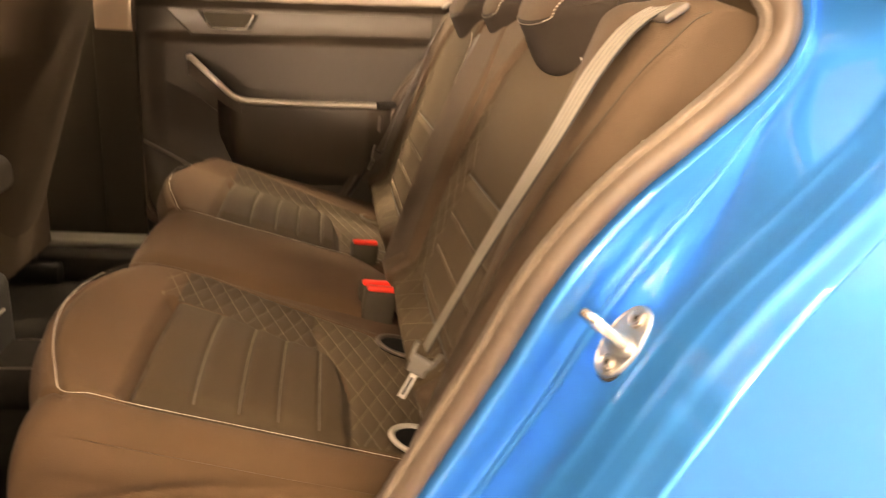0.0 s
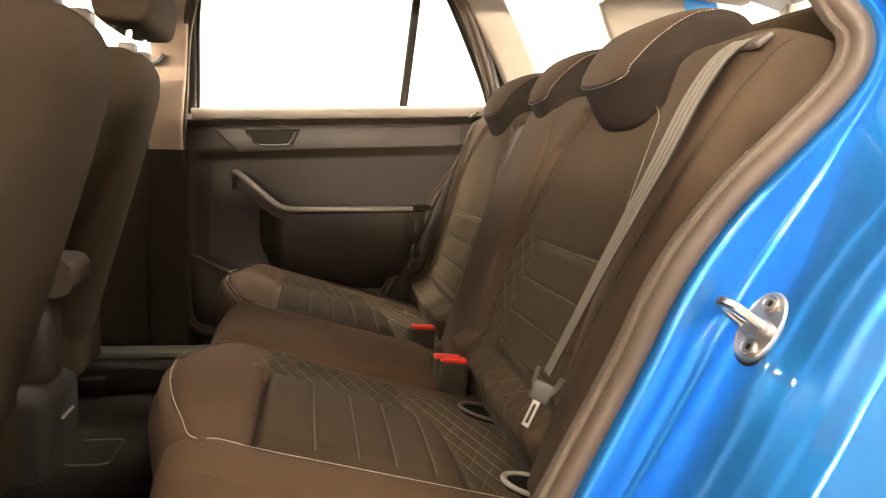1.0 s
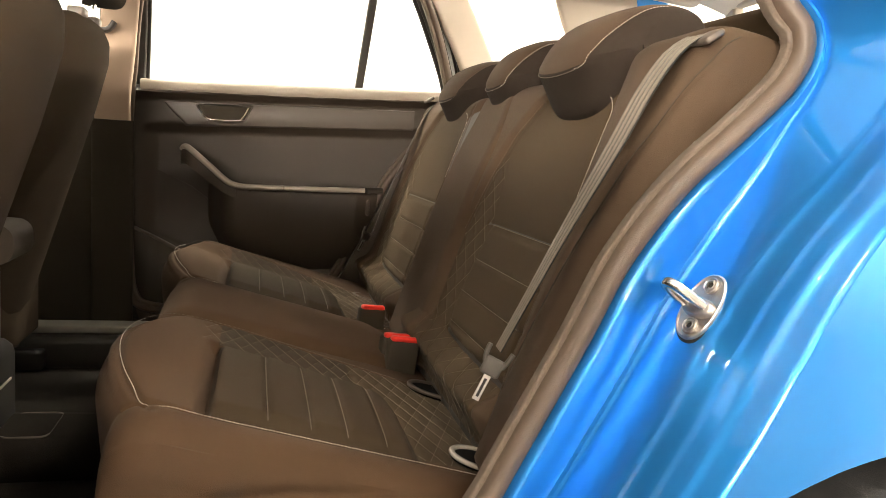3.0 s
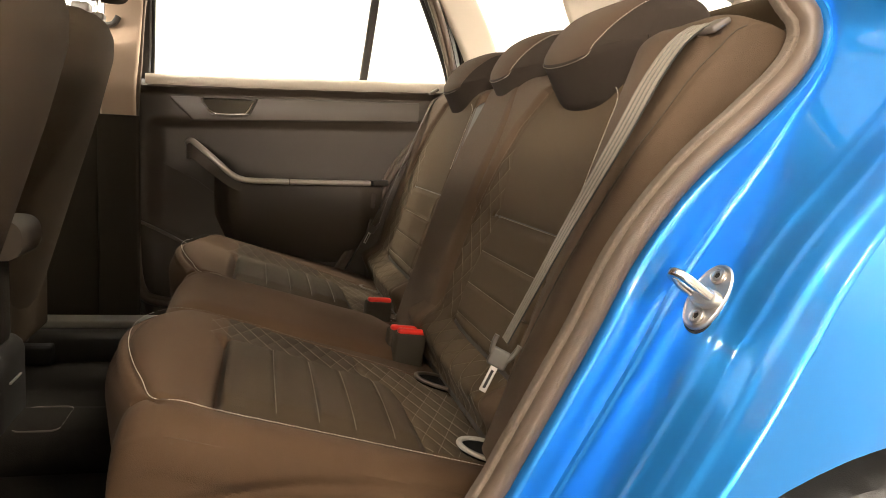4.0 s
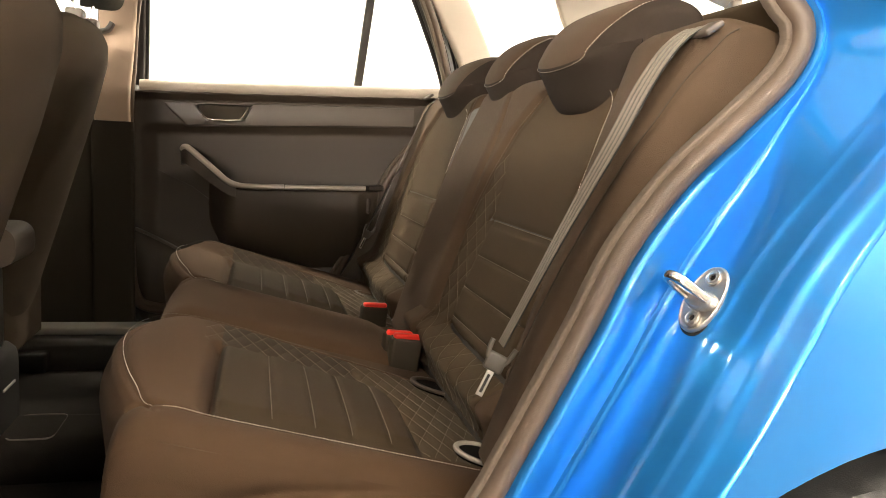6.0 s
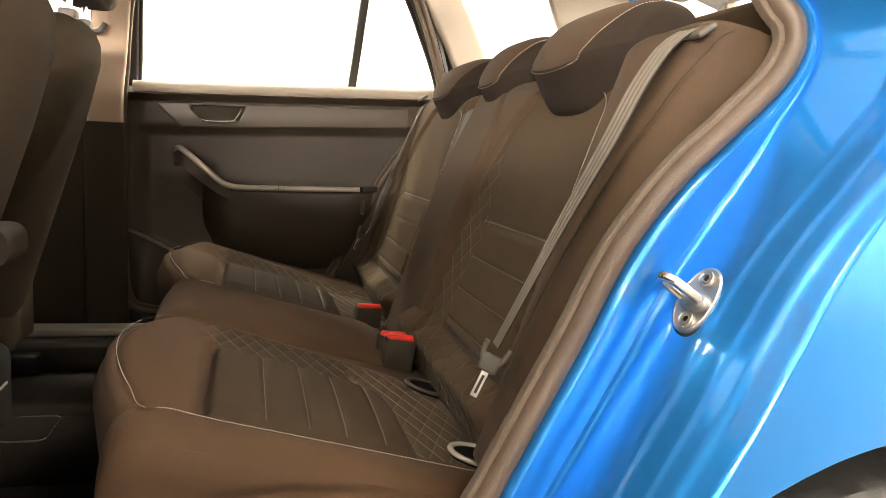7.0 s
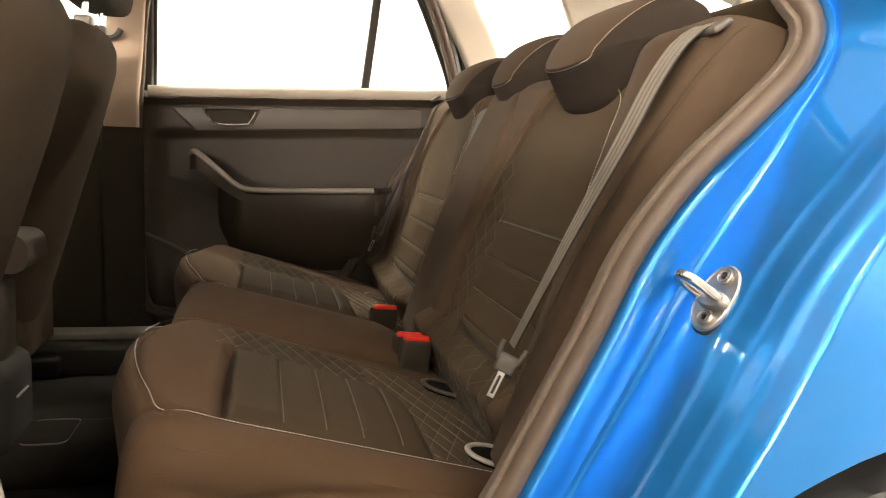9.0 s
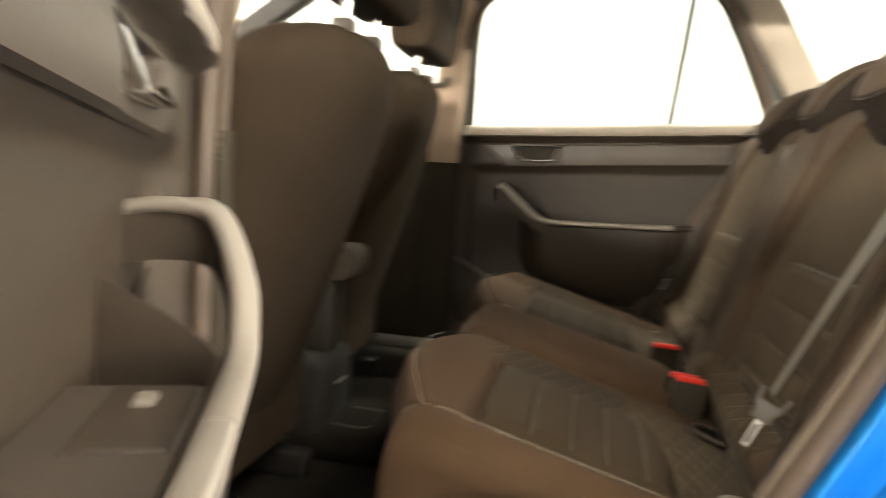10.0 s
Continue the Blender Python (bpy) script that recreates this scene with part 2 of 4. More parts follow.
def dashes(points, normal, length=0.0030, gap=0.0017, r=0.00045):
    """Thread stitches along a line, lying on the surface."""
    verts, faces = [], []
    line = spline(points, 0.004)
    s, k = 0.0, 0
    run = [0.0]
    for a, b in zip(line, line[1:]):
        run.append(run[-1] + (b - a).length)

    def at(d):
        i = 0
        lo, hi = 0, len(run) - 1
        while lo < hi - 1:
            mid = (lo + hi) // 2
            if run[mid] <= d:
                lo = mid
            else:
                hi = mid
        w = (d - run[lo]) / max(1e-9, run[hi] - run[lo])
        return line[lo].lerp(line[hi], w)

    while s + length < run[-1]:
        p, q = at(s), at(s + length)
        up = normal(p) if callable(normal) else Vector(normal)
        t = (q - p).normalized()
        side = t.cross(up).normalized() * r
        lift = up.normalized() * r
        base = len(verts)
        m = (p + q) / 2 + lift * 0.9
        for c, f in ((p, 0.75), (m, 1.0), (q, 0.75)):
            for a, b in ((1, 0), (0, 1), (-1, 0), (0, -0.6)):
                verts.append(c + side * a * f + lift * b * f)
        for i in range(2):
            for j in range(4):
                faces.append((base + i * 4 + j, base + i * 4 + (j + 1) % 4, base + i * 4 + 4 + (j + 1) % 4, base + i * 4 + 4 + j))
        faces.append((base + 3, base + 2, base + 1, base))
        faces.append((base + 8, base + 9, base + 10, base + 11))
        s += length + gap
    return verts, faces


def thin_line(points, normal, r=0.00038):
    path = [Vector(p) for p in points]
    return sweep(path, [(r, 0), (0, r), (-r, 0), (0, -r)], normal)


def frange(a, b, step):
    k = max(1, round(abs(b - a) / step))
    return [a + (b - a) * i / k for i in range(k + 1)]


# ---------------------------------------------------------------- the hall
X0, X1, Y0, Y1, ZC = -6.5, 6.0, -5.0, 4.2, 3.3


def hall():
    t = 0.15
    tagged(part("floor", rbox(X0 - t, X1 + t, Y0 - t, Y1 + t, -t, 0.0, 0.01), concrete, None, "smooth grey concrete hall floor"), category="floor", kind="structure")
    tagged(part("ceiling", rbox(X0 - t, X1 + t, Y0 - t, Y1 + t, ZC, ZC + t, 0.01), wall_grey, None, "plain pale grey hall ceiling"), category="ceiling", kind="structure")
    for name, b in (("wall_north", (X0 - t, X1 + t, Y1, Y1 + t)), ("wall_south", (X0 - t, X1 + t, Y0 - t, Y0)),
                    ("wall_east", (X1, X1 + t, Y0, Y1)), ("wall_west", (X0 - t, X0, Y0, Y1))):
        # unseen south wall toned darker, east wall white, to set the paint's reflections
        mat, shade = {"wall_north": (wall_paint, "white"), "wall_south": (wall_reflect_dark, "unseen mid grey"), "wall_east": (wall_paint, "white")}.get(name, (wall_grey, "pale grey"))
        tagged(part(name, rbox(*b, 0.0, ZC, 0.005), mat, None, "plain %s painted hall wall" % shade), category="wall", kind="structure")
    def tube_lamp(place, turn, label, glow, yaw=0):
        lamp = thing("tube_lamp", label, "tube lamp", "tube lamps")
        part("tray", rbox(-0.65, 0.65, -0.07, 0.07, -0.05, 0.0, 0.01), wall_paint, lamp)
        part("tube", sweep([Vector((-0.6 + 0.1 * i, 0, -0.085)) for i in range(13)], ellipse(0.032, 0.032, 12)), glow, lamp, "glowing white lamp tube")
        lamp.matrix_world = Matrix.Translation(place) @ Matrix.Rotation(radians(yaw), 4, "Z") @ Matrix.Rotation(radians(turn), 4, "X")

    for x in (-4.2, -1.4, 1.4, 4.2):
        for y in ((-2.1, 1.25, 1.8) if x > -4 else (1.25, 1.8)):
            tube_lamp((x, y, ZC), 0, "long white tube lamp in a slim ceiling tray", glow_white if y > 0 else glow_dim if x < 0 else glow_near)
    # unseen wall lamps, added to brighten the cabin and the blue paint
    for x in (-4.4, -3.1, -1.8):
        tube_lamp((x, Y0, 1.75), 90, "long white tube lamp in a slim wall tray, added out of view", glow)
    for y in (-4.4, -3.0, -1.6):
        tube_lamp((X1, y, 1.9), 90, "long white tube lamp in a slim wall tray, added out of view", glow_soft, 90)


hall()


# ---------------------------------------------------------------- the car's body
AXLE_X, AXLE_Z, ARCH_R = 0.352, 0.300, 0.362


def skin_y(z):
    """Half width of the body's flank at a height."""
    d = min(z, 1.10) - 0.70
    y = 0.872 - 0.27 * d * d - 0.6 * max(0.0, d - 0.28) ** 2
    return y - 0.60 * max(0.0, z - 1.10)


# the rear door opening, from the C-pillar down, along the sill, up the B-pillar and back under the roof rail
OPENING = [(0.262, 1.088), (0.279, 1.062), (0.284, 1.032), (0.265, 0.994), (0.215, 0.942), (0.165, 0.894), (0.124, 0.844),
           (0.090, 0.790), (0.057, 0.716), (0.018, 0.636), (-0.015, 0.569), (-0.031, 0.537), (-0.070, 0.475), (-0.125, 0.435),
           (-0.20, 0.412), (-0.40, 0.402), (-0.55, 0.405), (-0.605, 0.45), (-0.62, 0.60), (-0.625, 0.90), (-0.612, 1.10),
           (-0.585, 1.26), (-0.53, 1.37), (-0.40, 1.42), (-0.10, 1.432), (0.06, 1.41), (0.125, 1.35), (0.182, 1.26), (0.222, 1.18), (0.246, 1.125)]


def lean(z):
    return max(0.0, z - 1.06) * 0.42


def opening_loop(step=0.012):
    pts = loop_spline([(x, 0, z) for x, z in OPENING], step)
    out = []
    m = len(pts)
    for i, p in enumerate(pts):
        t = (pts[(i + 1) % m] - pts[i - 1]).normalized()
        n = Vector((-t.z, 0, t.x))
        out.append((p, n))
    c = sum((p for p, n in out), Vector()) / m
    if sum((p - c).dot(n) for p, n in out) < 0:
        out = [(p, -n) for p, n in out]
    return out


LOOP = opening_loop()


def jamb_width(p):
    if p.x < -0.3:
        return 0.62
    return lerp_table(p.z, [(0.40, 0.65), (0.55, 0.80), (0.68, 0.86), (0.80, 0.91), (0.834, 0.875), (0.874, 0.837), (0.91, 0.79), (0.942, 0.725), (0.978, 0.66), (1.03, 0.62), (1.08, 0.60), (1.4, 0.55)])


JAMB = [(0.004, 0.688), (0.010, 0.700), (0.014, 0.7080), (0.018, 0.7118), (0.022, 0.7124), (0.0440, 0.7085), (0.0655, 0.7046), (0.0675, 0.7050), (0.0685, 0.7064), (0.0692, 0.7086), (0.0701, 0.7102), (0.0714, 0.7112), (0.0729, 0.7124), (0.0738, 0.7144), (0.0745, 0.7180),
        (0.0752, 0.7235), (0.0776, 0.7500), (0.0798, 0.7735), (0.0803, 0.7790), (0.0811, 0.7834), (0.0823, 0.7864), (0.0838, 0.7892), (0.0850, 0.7928), (0.0862, 0.7968),
        (0.0882, 0.8085), (0.0892, 0.8140), (0.0902, 0.8172), (0.0915, 0.8196), (0.0928, 0.8232), (0.0962, 0.8352), (0.0974, 0.8388), (0.0988, 0.8412), (0.1012, 0.8440), (0.1055, 0.8490), (0.1085, 0.8540)]


def jamb_point(p, n, a, y, sign):
    w = jamb_width(p)
    # towards the top of the C-pillar the flat beside the seal runs out and the catch face widens
    k = lerp_table(p.z, [(0.86, 1.0), (0.91, 0.90), (0.942, 0.72), (0.978, 0.40), (1.0, 0.30), (1.04, 0.20)]) if p.x > -0.3 else 1.0
    crease, deep = 0.018 + 0.0565 * k, 0.709 + 0.009 * k
    if 0.018 < a <= 0.0745:
        a, y = 0.018 + (a - 0.018) * k, 0.709 + (y - 0.709) * k
    elif 0.0745 < a < 0.0803:
        t = (a - 0.0745) / 0.0058
        a, y = crease + t * (0.0803 - crease), deep + t * (0.779 - deep)
    if 0.0803 <= a < 0.0990 and p.x > -0.3:
        flat = 0.7790 + (a - 0.0803) / 0.0187 * (0.8414 - 0.7790)
        y += (flat - y) * smooth01(0.965, 1.03, p.z + 0.5 * abs(a - 0.0875))
    yy = y - lean(p.z)
    if a > 0.08:
        yy = min(yy, skin_y(p.z) - 0.014 * (1 - min(1, (a - 0.08) / 0.0315)))
        if a >= 0.108:
            yy = skin_y((p + n * a * w).z) - 0.006
    q = p + n * (a * w)
    return Vector((q.x, yy * sign, q.z))


def rear_edge_x():
    rear = [p + n * (0.1125 * jamb_width(p) + 0.002) for p, n in LOOP if p.x > -0.14 and p.z < 1.11]
    return sorted(((q.z, q.x) for q in rear), key=lambda q: q[0])


REAR_EDGE = rear_edge_x()


def jamb_mesh(sign):
    rows = [[jamb_point(p, n, a, y, sign) for a, y in JAMB] + [Vector((*(p + n * 0.1125 * jamb_width(p)).xz, 0)).xzy] for p, n in LOOP]
    k = len(JAMB)
    verts, faces = [], []
    for (p, n), r in zip(LOOP, rows):
        e = p + n * (0.1125 * jamb_width(p))
        r = r[:k] + [Vector((e.x, (skin_y(e.z) - 0.001) * sign, e.z)), Vector((e.x + n.x * 0.003, (skin_y(e.z) - 0.0001) * sign, e.z + n.z * 0.003)),
                     Vector((e.x + n.x * 0.02, (skin_y(e.z) - 0.010) * sign, e.z + n.z * 0.02))]
        verts += r
    k += 3
    m = len(LOOP)
    for i in range(m):
        for j in range(k - 1):
            a, b = i * k, ((i + 1) % m) * k
            faces.append((a + j, a + j + 1, b + j + 1, b + j))
    return verts, faces


def quarter_panel(sign):
    """The skin behind the door, with the wheel arch cut out of it."""
    zs = frange(0.42, 1.11, 0.0125)
    xs_rear = 1.22
    nx = 90
    verts, keep = [], []
    for z in zs:
        xe = lerp_table(z, REAR_EDGE) - 0.0005
        for i in range(nx + 1):
            u = i / nx
            x = xe + (xs_rear - xe) * u ** 1.25
            end = max(0, x - 0.95) / 0.27
            y = skin_y(z) - 0.16 * end ** 2.2
            verts.append([x, y, z])
    def inside(v):
        return math.hypot(v[0] - AXLE_X, v[2] - AXLE_Z) < ARCH_R
    faces = []
    k = nx + 1
    for j in range(len(zs) - 1):
        for i in range(nx):
            q = (j * k + i, j * k + i + 1, (j + 1) * k + i + 1, (j + 1) * k + i)
            if sum(inside(verts[a]) for a in q) < 4:
                faces.append(q)
    for v in verts:
        if inside(v):
            d = Vector((v[0] - AXLE_X, 0, v[2] - AXLE_Z))
            d = d.normalized() * ARCH_R
            v[0], v[2] = AXLE_X + d.x, AXLE_Z + d.z
    for v in verts:
        d = math.hypot(v[0] - AXLE_X, v[2] - AXLE_Z) - ARCH_R
        v[1] += 0.0035 * math.exp(-(d / 0.05) ** 2) * smooth01(0.0, 0.09, v[0] - lerp_table(v[2], REAR_EDGE))
        v[1] *= sign
    return verts, faces


def arch_lip(sign):
    path = [Vector((AXLE_X + ARCH_R * math.cos(a), (skin_y(AXLE_Z + ARCH_R * math.sin(a)) - 0.002) * sign, AXLE_Z + ARCH_R * math.sin(a))) for a in frange(0.3, math.pi - 0.3, 0.04)]
    return sweep(path, [(0.0, 0.003), (0.002, 0.001), (0.003, -0.02), (0.010, -0.03), (0.0, -0.03), (-0.003, -0.01)], (0, sign, 0))


def arch_liner(sign):
    def f(a, y):
        r = ARCH_R + 0.004
        return (AXLE_X + r * math.cos(a), y * sign, AXLE_Z + r * math.sin(a))
    return grid(f, frange(-0.1, math.pi + 0.1, 0.12), [0.58, 0.70, 0.80, 0.862])


def tyre_mesh(sign):
    prof = [(0.205, 0.66), (0.235, 0.655), (0.280, 0.662), (0.297, 0.676), (0.300, 0.70), (0.3005, 0.76), (0.300, 0.82), (0.297, 0.842), (0.280, 0.856), (0.235, 0.862), (0.205, 0.852)]
    n = 96
    verts, faces = [], []
    k = len(prof)
    for i in range(n):
        a = 2 * math.pi * i / n
        for j, (r, y) in enumerate(prof):
            tread = -0.006 if (4 <= j <= 6 and i % 3 == 0) else 0
            verts.append((AXLE_X + (r + tread) * math.cos(a), y * sign, AXLE_Z + (r + tread) * math.sin(a)))
    for i in range(n):
        for j in range(k - 1):
            a, b = i * k, ((i + 1) % n) * k
            faces.append((a + j, a + j + 1, b + j + 1, b + j))
    return verts, faces


def rim_mesh(sign):
    vf = []
    def f(a, t):
        r, y = t
        return (AXLE_X + r * math.cos(a), y * sign, AXLE_Z + r * math.sin(a))
    vf.append(grid(f, [2 * math.pi * i / 48 for i in range(48)], [(0.21, 0.85), (0.205, 0.842), (0.195, 0.80), (0.19, 0.70), (0.21, 0.66)], close_u=True))
    for s in range(5):
        a = 2 * math.pi * s / 5 + 0.3
        d = Vector((math.cos(a), 0, math.sin(a)))
        c = Vector((AXLE_X, 0.835 * sign, AXLE_Z))
        vf.append(sweep([c + d * r for r in (0.0, 0.06, 0.12, 0.20)], rounded(0.022, 0.014, 0.008), (0, 1, 0)))
    return merged(*vf)


def seal_mesh(sign):
    path = [Vector((p.x - n.x * 0.0032, (0.696 - lean(p.z)) * sign, p.z - n.z * 0.0032)) for p, n in LOOP]
    prof = [(0.0128 * math.cos(a), 0.0165 * math.sin(a)) for a in [2 * math.pi * i / 24 for i in range(24)]]
    return sweep(path, prof, (0, sign, 0), closed=True)


def seal_strip(sign):
    """The finely ribbed flock strip along the inner side of the seal's bulb."""
    fine = opening_loop(0.0028)
    path = [Vector((p.x - n.x * 0.0168, (0.6905 - lean(p.z)) * sign, p.z - n.z * 0.0168)) for p, n in fine]
    return sweep(path, rounded(0.0050, 0.0075, 0.003, 3), (0, sign, 0), closed=True, scale=lambda t: 1.0 + 0.035 * math.sin(round(t * (len(fine) - 1)) * 2.1))


def striker(parent):
    """The door catch on the C-pillar: plate, loop and two screws."""
    o = Vector((0.1575, -0.7560, 0.764))
    up = Vector((0.50, 0.12, 0.86)).normalized()
    nrm = Vector((-0.94, -0.17, 0.28))
    nrm = (nrm - up * nrm.dot(up)).normalized()
    side = up.cross(nrm).normalized()
    m = Matrix((( side.x, up.x, nrm.x, o.x), (side.y, up.y, nrm.y, o.y), (side.z, up.z, nrm.z, o.z), (0, 0, 0, 1)))

    def outline(f, g=0):
        pts = []
        for i in range(36):
            a = 2 * math.pi * i / 36
            c, q = math.cos(a), math.sin(a)
            x = 0.0232 * math.copysign(abs(c) ** 0.95, c) * (1 - 0.10 * max(0, -q) - (0.10 * q if c < 0 else 0))
            y = 0.0372 * math.copysign(abs(q) ** 0.86, q)
            pts.append((x * f + g * c, y * f + g * q))
        return pts

    base = part("striker", moved(loft([[(x, y, z) for x, y in outline(f)] for z, f in ((-0.004, 1.0), (0.0038, 1.0), (0.0055, 0.975), (0.0060, 0.94), (0.0048, 0.90), (0.0046, 0.85))]), m), steel, parent, "bright steel door catch with two screws")
    part("gasket", moved(loft([[(x, y, z) for x, y in outline(1.0, g)] for z, g in ((-0.006, 0.0026), (-0.0005, 0.0026), (0.0010, 0.0012))]), m), rubber_dark, base)
    part("sealant", moved(loft([[(x * (1 + 0.02 * math.sin(7 * i)), y * (1 + 0.015 * math.sin(11 * i + 1)), z) for i, (x, y) in enumerate(outline(1.0, g))] for z, g in ((-0.007, 0.0062), (-0.0035, 0.0056), (-0.0028, 0.0038))]), m), holder_plastic, base, "ragged pale sealant round the plate")
    leg = [(0.0125, -0.002, 0.004), (0.0122, -0.001, 0.016), (0.0110, 0.001, 0.029), (0.0075, 0.0025, 0.0385), (0.0, 0.003, 0.0415), (-0.0070, 0.002, 0.0385), (-0.0105, 0.0, 0.029), (-0.0115, -0.002, 0.016), (-0.0118, -0.003, 0.004)]
    leg = [(x - 0.36 * z, y, z * 1.04) for x, y, z in leg]
    part("loop", moved(bar(leg, rounded(0.0046, 0.0050, 0.0032, 3), (0, 1, 0), 0.003), m), chrome, base)
    part("boss", moved(loft([[(0.0195 * f * math.cos(a), -0.003 + 0.0105 * f * math.sin(a), z) for a in [2 * math.pi * i / 24 for i in range(24)]] for z, f in ((0.004, 1.08), (0.0075, 1.0), (0.0105, 0.93), (0.0115, 0.84))]), m), steel, base)
    for s in (1, -1):
        c = Vector((0.001, 0.0232 * s, 0))
        ring = [(0.0088, 0.0040), (0.0088, 0.0072), (0.0078, 0.0080), (0.0066, 0.0066), (0.0060, 0.0066), (0.0057, 0.0082), (0.0042, 0.0085), (0.0036, 0.0060), (0.0020, 0.0058)]
        screw = part("screw", moved(loft([[(c.x + r * math.cos(a), c.y + r * math.sin(a), z) for a in [2 * math.pi * i / 20 for i in range(20)]] for r, z in ring]), m), steel, base)
        star = [(c.x + (0.0036 if i % 2 else 0.0026) * math.cos(i * math.pi / 6), c.y + (0.0036 if i % 2 else 0.0026) * math.sin(i * math.pi / 6)) for i in range(12)]
        part("socket", moved(loft([[(x, y, z) for x, y in star] for z in (0.0060, 0.0068)]), m), rubber_dark, screw)


def simple_skin(x0, x1, z0, z1, sign, off=0.0):
    def f(x, z):
        return (x, (skin_y(z) - off) * sign, z)
    a, fa = grid(f, frange(x0, x1, 0.06), frange(z0, z1, 0.05))
    return a, fa


def roof_mesh(z0, shrink):
    def f(x, y):
        e = max(0, abs(y) - 0.48) / 0.16
        fx = max(0, x - 0.75) / 0.35
        return (x, y, z0 + 0.03 * (1 - (y / 0.64) ** 2) - 0.035 * e ** 2 - 0.05 * fx ** 2)
    return grid(f, frange(-1.25, 1.10, 0.06), frange(-0.62 + shrink, 0.62 - shrink, 0.04))


def car():
    c = thing("car", "bright blue metallic estate car standing with one rear door open", "car")
    for sign in (-1, 1):
        side = part("door_frame", jamb_mesh(sign), paint, c, "glossy blue painted door opening with stepped edges")
        if sign > 0:
            second_material(side, plastic, lambda q: q.z > 1.05 or q.x < -0.3)
        part("door_seal", seal_mesh(sign), rubber, c, "thick brown-black rubber door seal")
        part("seal_strip", seal_strip(sign), flock, c, "fine ribbed light brown flock strip")
        q = part("quarter_panel", quarter_panel(sign), paint, c, "glossy blue rear wing")
        part("wheel_arch_lip", arch_lip(sign), paint, q)
        part("wheel_arch_liner", arch_liner(sign), rubber_dark, q)
        w = part("wheel", rim_mesh(sign), plastic_silver, c, "silver five-spoke rim")
        part("tyre", tyre_mesh(sign), tyre_rubber, w, "black tyre with grooved tread")
        part("sill", bar([(-1.75, 0.80 * sign, 0.29), (-0.8, 0.812 * sign, 0.29), (-0.05, 0.812 * sign, 0.29), (0.02, 0.80 * sign, 0.31)], rounded(0.075, 0.05, 0.03), (0, 1, 0), 0.08), paint, c)
        part("front_door", simple_skin(-1.70, -0.66, 0.36, 1.0, sign), paint, c, "closed blue front door")
        part("front_door_trim", rbox(-1.70, -0.685, *sorted((0.70 * sign, 0.75 * sign)), 0.36, 1.035, 0.015), plastic_matte, c)
        # pillars
        part("b_pillar", bar([(-0.655, 0.715 * sign, 0.36), (-0.665, 0.715 * sign, 0.9), (-0.655, 0.70 * sign, 1.05), (-0.62, 0.57 * sign, 1.40)], rounded(0.036, 0.022, 0.010), (0, 1, 0), 0.05), plastic, c)
        tr = bar([(-0.652, 0.682 * sign, 0.918), (-0.652, 0.682 * sign, 1.0), (-0.640, 0.66 * sign, 1.10), (-0.605, 0.575 * sign, 1.37)], rounded(0.044, 0.012, 0.008), (0, 1, 0), 0.03)
        part("b_pillar_trim", tr, trim_shaded, c, "beige upper pillar trim, its tone browned for shade")
        part("belt_guide", bar([(-0.705, 0.645 * sign, 1.146), (-0.672, 0.628 * sign, 1.138), (-0.650, 0.618 * sign, 1.143), (-0.640, 0.618 * sign, 1.160)], rounded(0.006, 0.012, 0.004), (0, 1, 0), 0.008), plastic, c, "black belt guide on the pillar trim")
        part("b_pillar_lower", bar([(-0.648, 0.684 * sign, 0.37), (-0.65, 0.688 * sign, 0.60), (-0.652, 0.684 * sign, 0.918)], rounded(0.052, 0.014, 0.008), (0, 1, 0), 0.05), plastic_matte, c, "black lower pillar trim")
        cp = bar([(0.405, 0.695 * sign, 1.00), (0.362, 0.688 * sign, 1.10), (0.307, 0.662 * sign, 1.20), (0.214, 0.615 * sign, 1.33), (0.142, 0.575 * sign, 1.43)], rounded(0.050, 0.02, 0.012), (0, 1, 0), 0.03)
        part("c_pillar_trim", cp, trim_beige, c, "beige upper pillar trim")
        part("c_pillar", bar([(0.38, 0.770 * sign, 1.06), (0.33, 0.72 * sign, 1.18), (0.17, 0.62 * sign, 1.43)], rounded(0.020, 0.012, 0.008), (0, 1, 0), 0.05), plastic, c)
        part("d_pillar_trim", bar([(0.98, 0.66 * sign, 1.00), (0.85, 0.655 * sign, 1.16), (0.705, 0.615 * sign, 1.33), (0.64, 0.575 * sign, 1.43)], rounded(0.14, 0.012, 0.010), (0, 1, 0), 0.04), trim_beige, c, "beige upper pillar trim")
        part("d_pillar", bar([(1.09, 0.73 * sign, 1.04), (0.99, 0.69 * sign, 1.18), (0.82, 0.62 * sign, 1.43)], rounded(0.06, 0.02, 0.015), (0, 1, 0), 0.05), paint, c)
        part("a_pillar", bar([(-1.75, 0.74 * sign, 0.98), (-1.45, 0.67 * sign, 1.18), (-1.05, 0.58 * sign, 1.40)], rounded(0.035, 0.03, 0.012), (0, 1, 0), 0.06), plastic, c)
        part("roof_rail", bar([(-1.10, 0.585 * sign, 1.43), (-0.5, 0.60 * sign, 1.45), (0.3, 0.60 * sign, 1.455), (0.9, 0.585 * sign, 1.42)], rounded(0.022, 0.035, 0.012), (0, 1, 0), 0.08), paint, c)
        part("roof_side_trim", bar([(-1.10, 0.56 * sign, 1.415), (-0.5, 0.568 * sign, 1.436), (0.3, 0.568 * sign, 1.438), (0.95, 0.545 * sign, 1.40)], rounded(0.018, 0.032, 0.014), (0, 1, 0), 0.08), lining, c, "light beige roof side trim")
